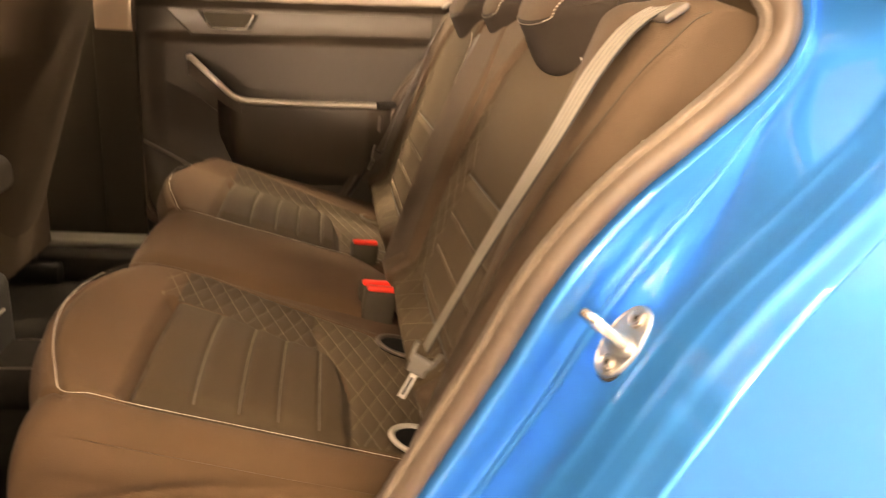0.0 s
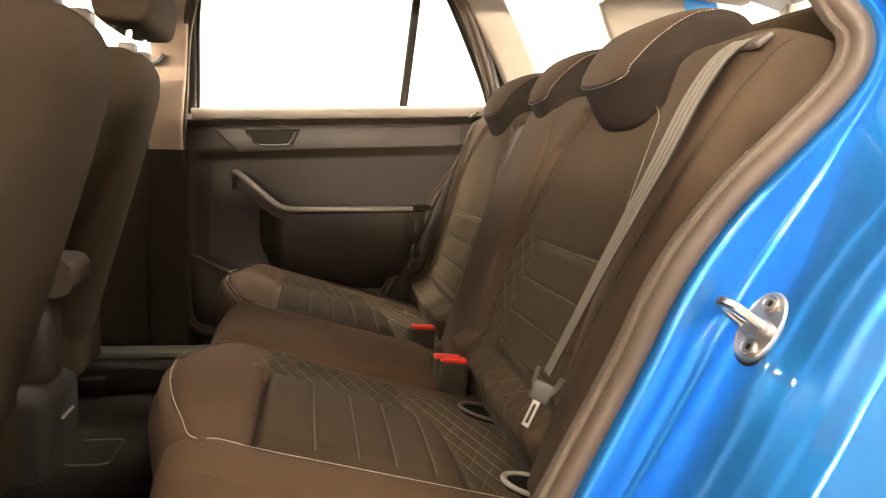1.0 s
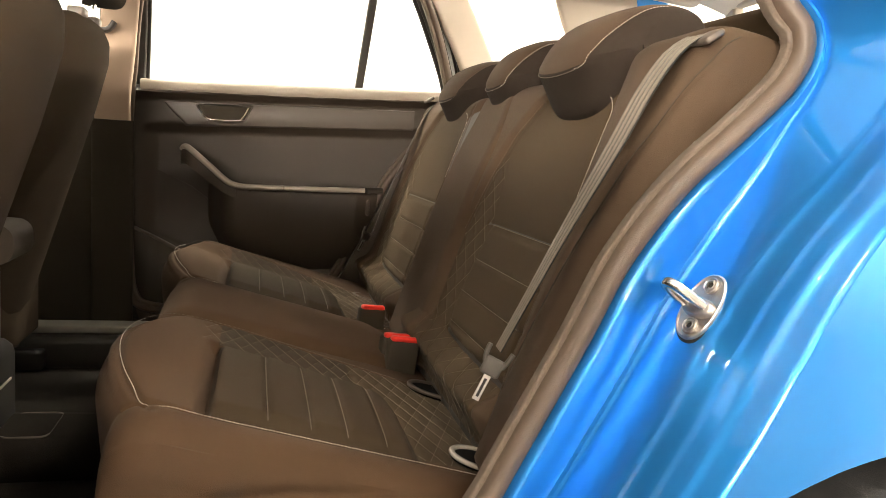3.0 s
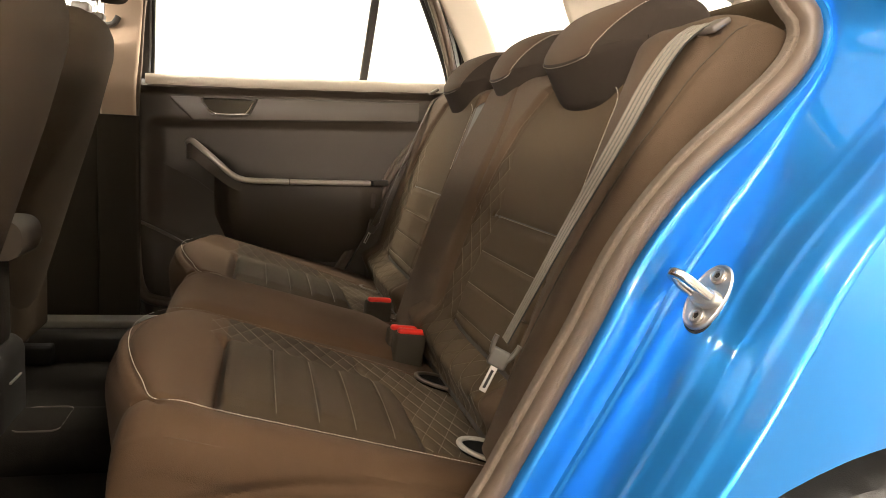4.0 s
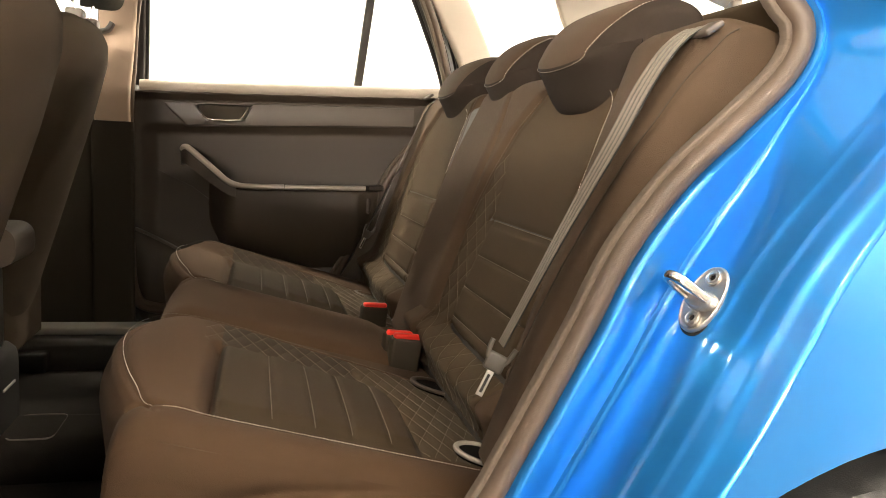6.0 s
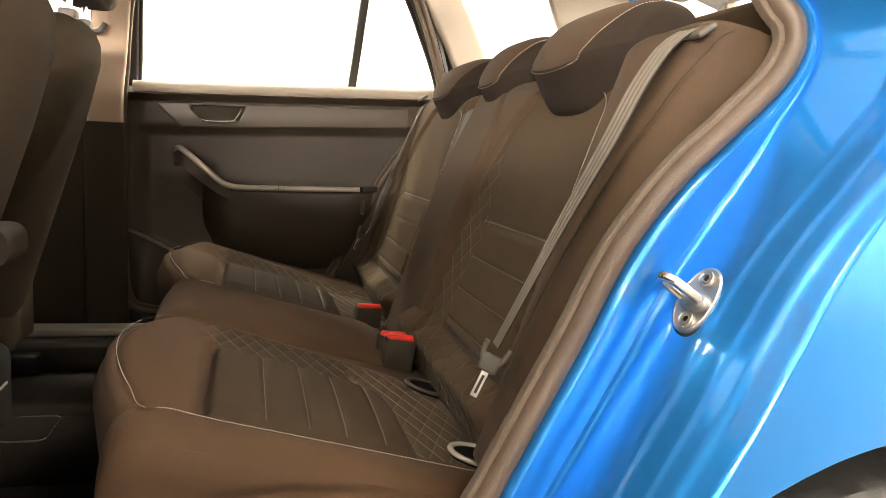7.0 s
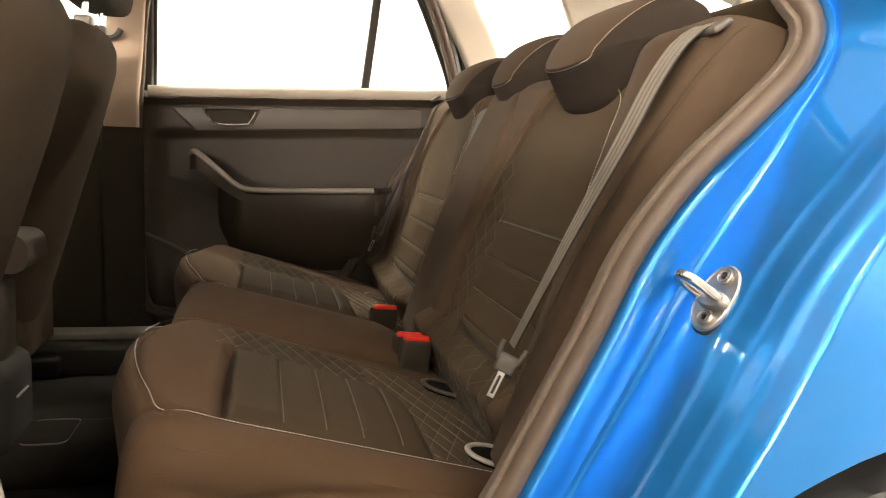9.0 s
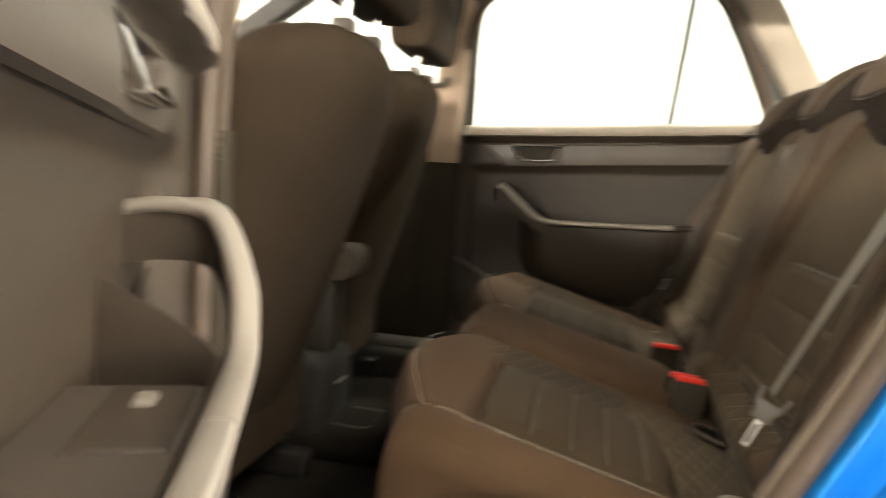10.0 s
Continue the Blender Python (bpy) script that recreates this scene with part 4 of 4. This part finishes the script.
def rear_cushion_centre(parent):
    def f(pu, pw):
        dx, drop = arc(pu, 0.425, 0.07)
        x = 0.055 - dx + 0.12 * max(0, drop - 0.07)
        q, dw = arc(abs(pw), 0.118, 0.04)
        w = math.copysign(q, pw)
        z = cushion_top(max(x, -0.46)) + 0.016 * (1 - (min(abs(w), 0.15) / 0.15) ** 2) + 0.004 - drop - dw
        z -= 0.02 * smooth01(-0.05, 0.04, x)
        return (x, 0.012 + w, max(z, 0.31))
    return part("centre_cushion", grid(f, frange(0.0, 0.80, 0.008), frange(-0.26, 0.26, 0.006)), fabric, parent, "plain dark fabric centre cushion")


# backrest: s runs up the slope, v across, h stands off forwards
B_UP, B_OUT = Vector((0.305, 0, 0.952)), Vector((-0.952, 0, 0.305))
B_FOOT = Vector((0.0376, 0, 0.52))


def back_point(s, y, h):
    return B_FOOT + B_UP * s + B_OUT * h + Vector((0, y, 0))


def s_of(z):
    return (z - 0.52) / 0.952


BRIBS = [s_of(z) for z in (0.777, 0.718, 0.660, 0.607)]


def back_seam(s):
    """The inner seam of a back panel, measured from its outer stitch line."""
    return lerp_table(s, [(-0.05, 0.345), (0.0, 0.362), (0.04, 0.382), (0.08, 0.397), (0.12, 0.406), (0.25, 0.405), (0.36, 0.370), (0.44, 0.325), (0.50, 0.255), (0.53, 0.16)])


def back_pad_side(s):
    return lerp_table(s, [(0.03, 0.16), (0.05, 0.24), (0.09, 0.292), (0.15, 0.296), (0.27, 0.272), (0.30, 0.272)])


def in_back_quilt(s, v):
    if v < 0.006 or v > back_seam(s) - 0.006 or s > 0.40 or s < -0.05:
        return False
    if s > 0.075:
        return v > back_pad_side(s) + (0.006 if s < 0.28 else 0.006 + 0.35 * (s - 0.28))
    return True


def back_relief(s, v):
    h = 0.0
    ps = back_pad_side(s)
    pad = smooth01(ps + 0.004, ps - 0.010, v) * smooth01(0.062, 0.080, s) * smooth01(BRIBS[0] + 0.006, BRIBS[0] - 0.010, s)
    h += 0.006 * pad
    if v < ps + 0.03:
        h -= 0.003 * groove(s - BRIBS[0] - 0.004, 0.005)
    for r in BRIBS[1:]:
        h -= 0.0045 * groove(s - r, 0.003) * pad
    h -= 0.006 * groove(v - back_seam(s), 0.006) * smooth01(-0.01, 0.04, s)
    h -= 0.005 * groove(v, 0.004) * (1 if s < 0.52 else 0)
    # hollow of the upper panel, rolled foot
    h -= 0.024 * smooth01(-0.004, -0.034, v)
    h += 0.032 * math.exp(-((s - 0.024 - 0.05 * max(0.0, v - 0.20)) / 0.027) ** 2)
    h -= 0.009 * groove(s - 0.066 - 0.05 * max(0.0, v - 0.20), 0.007) * smooth01(0.33, 0.28, v)
    h += 0.012 * smooth01(back_seam(s) - 0.02, back_seam(s) + 0.02, v)
    if in_back_quilt(s, v):
        a, b = (s + v * 0.85) / 0.048, (s - v * 0.85) / 0.048
        da, db = abs(a - round(a)) * 0.048 / 1.31, abs(b - round(b)) * 0.048 / 1.31
        h += 0.0006 - 0.0012 * max(groove(da, 0.0030), groove(db, 0.0030))
    return h


YB_NEAR, YB_FAR = -0.475, 0.215


def rear_back(parent, y, name, label):
    def f(s, v):
        d, drop = arc(max(s, -0.03), 0.505, 0.045)
        foot = max(0, -s - 0.02)
        h = back_relief(min(d, 0.53), v) - drop - foot * 1.5
        sv = d if s > -0.03 else -0.03 - 0.4 * foot
        return back_point(sv, v, h)
    base = part(name, grid(f, frange(-0.07, 0.66, 0.0040), frange(-0.035, 0.445, 0.0038)), fabric_pad, parent, label)
    second_material(base, fabric_side, lambda c: c.y < -0.003 or (c.z - 0.52) / 0.952 > 0.515 or c.y > back_seam((c.z - 0.52) / 0.952) + 0.001)
    def top(s, v, lift=0.0008):
        return back_point(s, v, back_relief(s, v) + lift)
    part("stitching", dashes([top(s, 0.0, 0.0064) for s in frange(0.34, 0.475, 0.03)] + [top(0.492, 0.010, 0.004), top(0.498, 0.030, 0.004)], B_OUT), thread_white, base, "white seam thread")
    part("stitching", dashes([top(s, back_seam(s) - 0.004, 0.004) for s in frange(0.02, 0.50, 0.03)], B_OUT, 0.0032, 0.0030, 0.0005), thread_tan, base)
    for vf in quilt_threads(in_back_quilt, lambda s, v: top(s, v, 0.0008), B_OUT, -0.03, 0.40, 0.0, 0.42, slope=0.85, pitch=0.048):
        part("quilt_thread", vf, thread_quilt, base, "brown diamond quilting thread")
    for r in BRIBS:
        pts = [top(r + (0.004 if r == BRIBS[0] else 0), v, 0.003) for v in frange(0.012, back_pad_side(r) - 0.006, 0.02)]
        part("rib_thread", thin_line(pts, B_OUT, 0.0005), thread_quilt, base)
    base.location.y = y
    return base


def rear_back_centre(parent):
    def f(s, q):
        d, drop = arc(max(s, -0.03), 0.50, 0.05)
        w = 0.118 - 0.02 * smooth01(0.40, 0.52, d) + 0.01 * smooth01(0.2, 0.0, d)
        a, dw = arc(abs(q) * 1.0, w - 0.03, 0.03)
        foot = max(0, -s - 0.02)
        h = 0.017 + 0.006 * math.sin(math.pi * min(1, max(0, d / 0.5))) - drop - dw - foot * 1.5
        return back_point(d if s > -0.03 else -0.03 - 0.4 * foot, 0.040 - 0.03 * smooth01(0.3, 0.5, d) + math.copysign(a, q), h)
    ob = part("centre_back", grid(f, frange(-0.07, 0.66, 0.008), frange(-0.19, 0.19, 0.005)), fabric_side, parent, "plain dark fabric centre back")
    return ob


def rear_bolster(parent, sign):
    """The plain outer wing of the backrest, beside the belt."""
    seam = [(0.06, 0.525), (0.15, 0.545), (0.25, 0.572), (0.349, 0.602), (0.403, 0.618), (0.451, 0.635), (0.495, 0.651), (0.525, 0.661), (0.548, 0.666), (0.565, 0.669)]
    R = 0.038

    def level(d, y):
        return -0.018 - 0.034 * (sign > 0) * smooth01(0.70, 0.62, y) + 0.030 * smooth01(0.468, 0.53, y) + 0.022 * math.exp(-((y - 0.575) / 0.07) ** 2) - 0.004 * groove(y - lerp_table(d, seam), 0.006)

    def flat(d):
        return 0.125 + 0.03 * smooth01(0.2, 0.4, d) + 0.018 * smooth01(0.42, 0.50, d)

    def f(s, q):
        top = 0.528 + 0.014 * smooth01(0.58, 0.66, 0.46 + q)
        d, drop = arc(max(s, -0.03), top, 0.032)
        a, dw = arc(q, flat(d), R)
        foot = max(0, -s - 0.02)
        y = 0.460 + a
        return back_point(d if s > -0.03 else -0.03 - 0.4 * foot, y * sign, level(min(d, 0.54), y) - drop - dw - foot * 1.5)

    def on_face(s, lift):
        y = lerp_table(s, seam)
        d, drop = arc(s, 0.528 + 0.014 * smooth01(0.58, 0.66, y), 0.032)
        over = min(0.98, max(0.0, (y - 0.46 - flat(d)) / R))
        return back_point(d, y * sign, level(min(d, 0.54), y) - drop - R * (1 - math.sqrt(1 - over * over)) + lift)
    ob = part("side_bolster", grid(f, frange(-0.12, 0.68, 0.006), frange(0.0, 0.38, 0.0026)), fabric_side, parent, "plain dark fabric side bolster")
    line = [on_face(d, 0.0014) for d in frange(0.07, 0.563, 0.011)]
    part("seam", thin_line(spline(line, 0.008), B_OUT, 0.0009), plastic_matte, ob, "dark sewn seam")
    return ob


def headrest(parent, x, y, half, name, z=0.0, label="dark fabric headrest"):
    sec = [(-0.0185, 1.028), (-0.017, 1.046), (-0.004, 1.074), (0.022, 1.102), (0.060, 1.122), (0.105, 1.129), (0.142, 1.118), (0.160, 1.085), (0.158, 1.030), (0.140, 0.985), (0.095, 0.962), (0.050, 0.956), (0.022, 0.962), (0.007, 0.976), (-0.003, 0.995), (-0.011, 1.010), (-0.016, 1.018)]
    prof = loop_spline([Vector((a, 0, b)) for a, b in sec], 0.005)
    c = Vector((0.080, 0, 1.050))

    def at(p, w, grow=0.0):
        q = min(1.0, abs(w)) ** (1 / 0.6)
        f = 0.62 + 0.38 * max(0.0, 1 - q * q) ** 0.36 + grow
        front = smooth01(0.07, -0.02, p.x)
        low = smooth01(1.06, 1.02, p.z)
        back = 0.026 * front * abs(w) ** 2.6
        rise = 0.030 * front * low * abs(w) ** 2.2
        wide = half * (1 - 0.16 * smooth01(1.02, 0.95, p.z))
        return Vector((x + c.x + (p.x - c.x) * f + back, y + wide * w, z + c.z + (p.z - c.z) * f + rise - 0.004 * abs(w) ** 3))
    ws = [math.copysign(abs(math.sin(a)) ** 0.6, math.sin(a)) for a in [-math.pi / 2 + math.pi * i / 72 for i in range(73)]]
    ob = part(name, loft([[at(p, w) for p in prof] for w in ws]), fabric_side, parent, label)

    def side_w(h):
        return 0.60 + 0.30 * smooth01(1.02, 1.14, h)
    # the sides and the neck are of a darker cloth, deepened for the shade underneath
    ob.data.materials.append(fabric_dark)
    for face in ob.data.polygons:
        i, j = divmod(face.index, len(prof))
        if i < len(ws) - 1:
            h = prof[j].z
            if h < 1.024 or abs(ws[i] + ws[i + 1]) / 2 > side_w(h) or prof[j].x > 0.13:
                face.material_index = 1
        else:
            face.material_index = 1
    up = prof[:len(prof) * 5 // 17]
    line = [at(p, -side_w(p.z), 0.010) for p in reversed(up)]
    line += [at(Vector((prof[0].x, 0, prof[0].z - 0.004)), -w, 0.010) for w in (0.53, 0.44)]
    plain = y > 0.2
    part("stitching", dashes(line, (-0.8, 0, 0.5), 0.0028, 0.0020, 0.00030 if plain else 0.00048), thread_tan if plain else thread_white, ob, "tan seam thread" if plain else "white seam thread")
    part("lip_seam", thin_line([at(Vector((prof[0].x, 0, prof[0].z - 0.005)), w, 0.007) for w in [-0.44 + 0.04 * i for i in range(34)]], (-1, 0, 0), 0.0007), thread_tan, ob)
    return ob


def rear_seat():
    r = thing("rear_seat", "dark anthracite fabric rear bench with quilted panels and white seams", "car seat")
    rear_cushion(r, Y_NEAR, "cushion", "dark fabric seat cushion with ribbed pad and diamond quilting", 0.0)
    rear_cushion(r, Y_FAR, "cushion", "dark fabric seat cushion with ribbed pad and diamond quilting", 0.018)
    rear_cushion_centre(r)
    rear_back(r, YB_NEAR, "backrest", "dark fabric backrest with ribbed pad and diamond quilting")
    rear_back(r, YB_FAR, "backrest", "dark fabric backrest with ribbed pad and diamond quilting")
    rear_back_centre(r)
    rear_bolster(r, -1)
    rear_bolster(r, 1)
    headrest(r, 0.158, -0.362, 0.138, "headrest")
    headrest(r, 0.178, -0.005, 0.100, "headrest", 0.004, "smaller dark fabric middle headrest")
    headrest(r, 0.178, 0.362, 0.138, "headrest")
    # fastening eyes for child seats: in the cushion's rear edge, under a curved rim, a black plug stands for the shaded
    # mouth
    for y, light in ((-0.508, True), (-0.235, False), (0.205, False), (0.49, False)):
        o = Vector((0.010, y, cushion_top(0.010) - 0.002))
        m = Matrix.Translation(o) @ Matrix.Rotation(math.atan(0.26), 4, "Y")
        ring = [Vector((0.044, -0.032, 0.003))] + [Vector((0.016 + 0.044 * math.cos(a), 0.033 * math.sin(a), 0.005)) for a in frange(1.5 * math.pi, 0.5 * math.pi, 0.18)] + [Vector((0.044, 0.032, 0.003))]
        eye = part("child_seat_eye", moved(sweep(ring, rounded(0.0040, 0.0028, 0.0024) if light else rounded(0.0045, 0.0028, 0.0024), (0, 0, 1)), m), holder_plastic if light else plastic_soft, r, "light plastic child-seat guide" if light else "dark plastic child-seat guide")
        mouth = [(0.016 + 0.042 * math.cos(a), 0.031 * math.sin(a)) for a in frange(1.5 * math.pi, 0.5 * math.pi, 0.18)] + [(0.046, 0.031), (0.046, -0.031)]
        part("slot", moved(loft([[(u, v, z) for u, v in mouth] for z in (-0.02, 0.0040)]), m), hollow_shade, eye, "black plug for the mouth's shade")
    part("sewn_label", bar([(0.150, -0.674, 0.886), (0.166, -0.675, 0.908), (0.181, -0.674, 0.931)], rounded(0.0022, 0.0010, 0.0008), (0, 1, 0), 0.006), holder_plastic, r, "small pale label sewn into the bolster edge")
    part("seat_base", rbox(-0.40, 0.10, -0.56, 0.56, 0.285, 0.40, 0.03), carpet, r)
    part("backing", moved(rbox(-0.055, -0.012, -0.62, 0.62, -0.06, 0.49, 0.02), Matrix.Translation(B_FOOT + Vector((0.06, 0, 0))) @ Matrix.Rotation(0.31, 4, "Y")), plastic, r)
    return r


rear_seat()


# ---------------------------------------------------------------- belts and buckles
def seat_belt(sign):
    b = thing("seat_belt", "grey woven seat belt hanging in front of the backrest", "seat belt", "rear seat belts")
    low = Vector((0.003 + 0.022 * (sign > 0), 0.588 * sign, 0.662))
    path = [(0.196, 0.640, 1.054), (0.181, 0.640, 1.046), (0.159, 0.640, 1.027), (0.132, 0.640, 0.985), (0.104, 0.635, 0.921), (0.061, 0.620, 0.821), (0.034, 0.610, 0.754), (0.005, 0.590, 0.672)]
    line = spline([(a + 0.034 * (sign > 0), (b - 0.03 * (sign > 0)) * sign, c) for a, b, c in path], 0.014)

    def ribbon(half, thick, off, lift):
        verts, faces = [], []
        n = len(line)
        for i, p in enumerate(line):
            t = (line[min(n - 1, i + 1)] - line[max(0, i - 1)]).normalized()
            wide = Vector((0.18, 1.0, 0)) if sign > 0 else Vector((0.22, -1.0, 0))
            wide = (wide - t * wide.dot(t)).normalized()
            nrm = wide.cross(t).normalized()
            if nrm.x > 0:
                nrm = -nrm
            narrow = 1 - 0.50 * smooth01(0.20, 0.95, i / (n - 1))
            c = p + wide * (off * narrow) + nrm * lift
            for a, d in ((-half, 0), (half, 0), (half, -thick), (-half, -thick)):
                verts.append(c + wide * (a * narrow) + nrm * d)
        for i in range(n - 1):
            for j in range(4):
                faces.append((i * 4 + j, i * 4 + (j + 1) % 4, i * 4 + 4 + (j + 1) % 4, i * 4 + 4 + j))
        faces += [(3, 2, 1, 0), tuple(range((n - 1) * 4, n * 4))]
        return verts, faces
    w = part("webbing", ribbon(0.0150, 0.0014, 0, 0), webbing, b, "grey ribbed belt webbing")
    for off in (-0.0105, -0.0035, 0.0035, 0.0105):
        part("rib", ribbon(0.0021, 0.0006, off, 0.0006), webbing_line, w)
    part("edge", ribbon(0.0005, 0.0016, 0.0151, 0.0002), rubber_dark, w, "dark stitched belt edge")
    t = low - Vector((0, 0, 0.006))
    m = Matrix.Translation(t) @ Matrix.Rotation(radians(24), 4, "Y") @ Matrix.Rotation(radians(22 * sign), 4, "Z") @ Matrix.Scale(0.72, 4)
    grip = part("tongue", moved(merged(rbox(-0.017, 0.017, -0.006, 0.006, -0.026, 0.006, 0.005),
                                      bar([(-0.020, 0, 0.024), (-0.019, 0, 0.006), (-0.012, 0, -0.008), (0.012, 0, -0.008), (0.019, 0, 0.006), (0.022, 0, 0.024)], rounded(0.0042, 0.0055, 0.003), (0, 1, 0), 0.006)), m), plastic_tongue, b, "dark grey plastic belt tongue")
    part("guide", moved(rbox(-0.013, 0.013, -0.020, 0.020, -0.004, 0.004, 0.0035), Matrix.Translation((0.192, 0.652 * sign, 1.046)) @ Matrix.Rotation(radians(-35), 4, "Y")), plastic_decor, b, "brown-grey plastic belt guide")
    part("metal_tip", moved(rbox(-0.0062, 0.0062, -0.0012, 0.0012, -0.072, -0.020, 0.001), m), steel, grip, "bright metal latch tip")
    part("slot", moved(rbox(-0.0026, 0.0026, -0.0016, 0.0016, -0.066, -0.032, 0.001), m), rubber_dark, grip)
    return b


seat_belt(-1)
seat_belt(1)


def buckle(x, y, z, turn, tilt, label):
    b = thing("belt_buckle", label, "belt buckle", "belt buckles")
    m = Matrix.Translation((x, y, z)) @ Matrix.Rotation(radians(turn), 4, "Z") @ Matrix.Rotation(radians(tilt), 4, "Y")
    part("housing", moved(rbox(-0.029, 0.029, -0.015, 0.015, -0.095, -0.006, 0.006), m), plastic_matte, b, "black plastic housing")
    part("button", moved(rbox(-0.0265, 0.0265, -0.0135, 0.003, -0.0095, 0.0015, 0.0050, 5), m), red, b, "bright red release button")
    part("latch_slot", moved(rbox(-0.022, 0.022, 0.0045, 0.0105, -0.0065, -0.0045, 0.001), m), rubber_dark, b)
    return b


buckle(-0.005, -0.120, 0.556, 4, 6, "black seat belt buckle with a red button")
buckle(-0.012, -0.086, 0.553, 6, 6, "black seat belt buckle with a red button beside another")
buckle(-0.022, 0.148, 0.553, 8, 4, "black seat belt buckle with a red button")


# ---------------------------------------------------------------- front seats and console
def front_seat(x, y, top, rake, label):
    """x: the back's rear face at the height of its top; y: the seat's middle."""
    f = thing("front_seat", label, "car seat", "front seats")

    def rear_x(z):
        return x - rake * (top - z)
    rings = []
    for i in range(44):
        t = i / 43
        z = 0.42 + (top - 0.42) * (1 - (1 - t) ** 1.7)
        s = z - top
        half = lerp_table(s, [(-0.70, 0.225), (-0.42, 0.243), (-0.20, 0.257), (-0.13, 0.256), (-0.09, 0.249), (-0.065, 0.237), (-0.042, 0.214), (-0.024, 0.175), (-0.010, 0.118), (-0.003, 0.07), (0.0, 0.03)])
        thick = lerp_table(s, [(-0.70, 0.105), (-0.20, 0.095), (-0.09, 0.088), (-0.045, 0.075), (-0.018, 0.055), (-0.005, 0.035), (0.0, 0.018)])
        ring = []
        for k in range(44):
            a = 2 * math.pi * k / 44
            c, q = math.cos(a), math.sin(a)
            yy = half * math.copysign(abs(c) ** 0.6, c)
            xx = thick * math.copysign(abs(q) ** 0.72, q)
            bulge = -0.034 * (yy / 0.25) ** 2
            ring.append((rear_x(z) - 0.085 + xx + bulge * (1 if q > 0 else 0.3), y + yy, z))
        rings.append(ring)
    back = part("backrest", loft(rings), fabric_front, f, "plain dark fabric seat back")
    part("back_panel", rbox(rear_x(0.50) - 0.03, rear_x(0.50) + 0.012, y - 0.15, y + 0.15, 0.40, 0.56, 0.012), fabric_front, back)
    cr = []
    for z, a, b in ((0.33, 0.22, 0.21), (0.36, 0.235, 0.225), (0.46, 0.245, 0.24), (0.51, 0.235, 0.235), (0.525, 0.20, 0.20)):
        cr.append([(x - 0.49 + u, y + v, z) for u, v in rounded(a, b, 0.09, 5)])
    part("cushion", loft(cr), fabric_front, f, "dark fabric seat cushion")
    # headrest, raised on its posts
    hx, hz = x - 0.061, top + 0.034
    hr = []
    for i in range(25):
        a = -math.pi / 2 + math.pi * i / 24
        w = math.copysign(abs(math.sin(a)) ** 0.6, math.sin(a))
        g = 0.62 + 0.38 * abs(math.cos(a)) ** 0.4
        sec = [(-0.040, 0.006), (0.010, 0.0), (0.052, 0.006), (0.066, 0.045), (0.066, 0.11), (0.048, 0.175), (0.005, 0.198), (-0.045, 0.180), (-0.058, 0.10), (-0.055, 0.03)]
        sec = [(p.x, p.z) for p in loop_spline([(u, 0, v) for u, v in sec], 0.012)]
        hr.append([(hx + u * g, y + 0.150 * w, hz + 0.055 + (v - 0.055) * g) for u, v in sec])
    part("headrest", loft(hr), fabric_front, f, "dark fabric headrest")
    for s in (-1, 1):
        yp = y + 0.066 * s
        p = part("headrest_post", bar([(hx - 0.005, yp, top - 0.04), (hx, yp, top + 0.01), (hx + 0.006, yp, top + 0.075)], ellipse(0.0065, 0.0065, 10), (0, 1, 0), 0.02), chrome, f, "chrome headrest post")
        part("post_collar", rbox(hx - 0.018, hx + 0.016, yp - 0.017, yp + 0.017, top - 0.014, top + 0.006, 0.005), plastic_decor, p, "grey collar of the post")
    for s in (-1, 1):
        part("seat_rail", rbox(x - 0.70, x - 0.19, y + 0.19 * s - 0.02, y + 0.19 * s + 0.02, 0.284, 0.335, 0.008), rubber_dark, f)
        part("recliner", rbox(rear_x(0.42) - 0.13, rear_x(0.42) - 0.02, y + 0.215 * s - 0.022, y + 0.215 * s + 0.022, 0.33, 0.52, 0.02), plastic, f)
    return f


front_seat(-0.512, -0.352, 1.092, 0.34, "dark fabric front seat slid back, seen from behind")
fs = front_seat(-0.586, 0.345, 1.130, 0.32, "dark fabric front seat with chrome hook, seen from behind")
part("coat_hook", bar([(-0.690, 0.462, 0.908), (-0.672, 0.460, 0.907), (-0.665, 0.458, 0.898), (-0.666, 0.455, 0.884), (-0.682, 0.450, 0.880)], rounded(0.004, 0.006, 0.002), (0, 1, 0), 0.006), chrome, fs, "small chrome hook")


def console():
    c = thing("centre_console", "low black plastic centre console with rear cup holder", "console")
    part("body", rbox(-1.35, -0.70, -0.085, 0.085, 0.284, 0.50, 0.03), rubber_dark, c)
    part("cup_box", rbox(-0.72, -0.605, -0.075, 0.075, 0.284, 0.352, 0.02), rubber_dark, c)
    rim = [Vector((-0.655 + u, v, 0.354)) for u, v in rounded(0.04, 0.058, 0.018, 4)]
    part("cup_rim", sweep(rim, ellipse(0.0018, 0.0018, 8), (0, 0, 1), closed=True), plastic_decor, c, "thin grey cup holder rim")
    part("armrest", sweep([Vector((-0.706, y, 0.690)) for y in frange(-0.055, 0.055, 0.01)], rounded(0.038, 0.034, 0.026, 5), (0, 0, 1)), plastic_soft, c, "rounded grained armrest end")
    part("armrest_post", rbox(-0.790, -0.712, -0.040, 0.040, 0.49, 0.660, 0.02), plastic, c)
    part("vent_strip", rbox(-0.702, -0.697, -0.03, 0.03, 0.43, 0.434, 0.001), plastic_silver, c)


console()
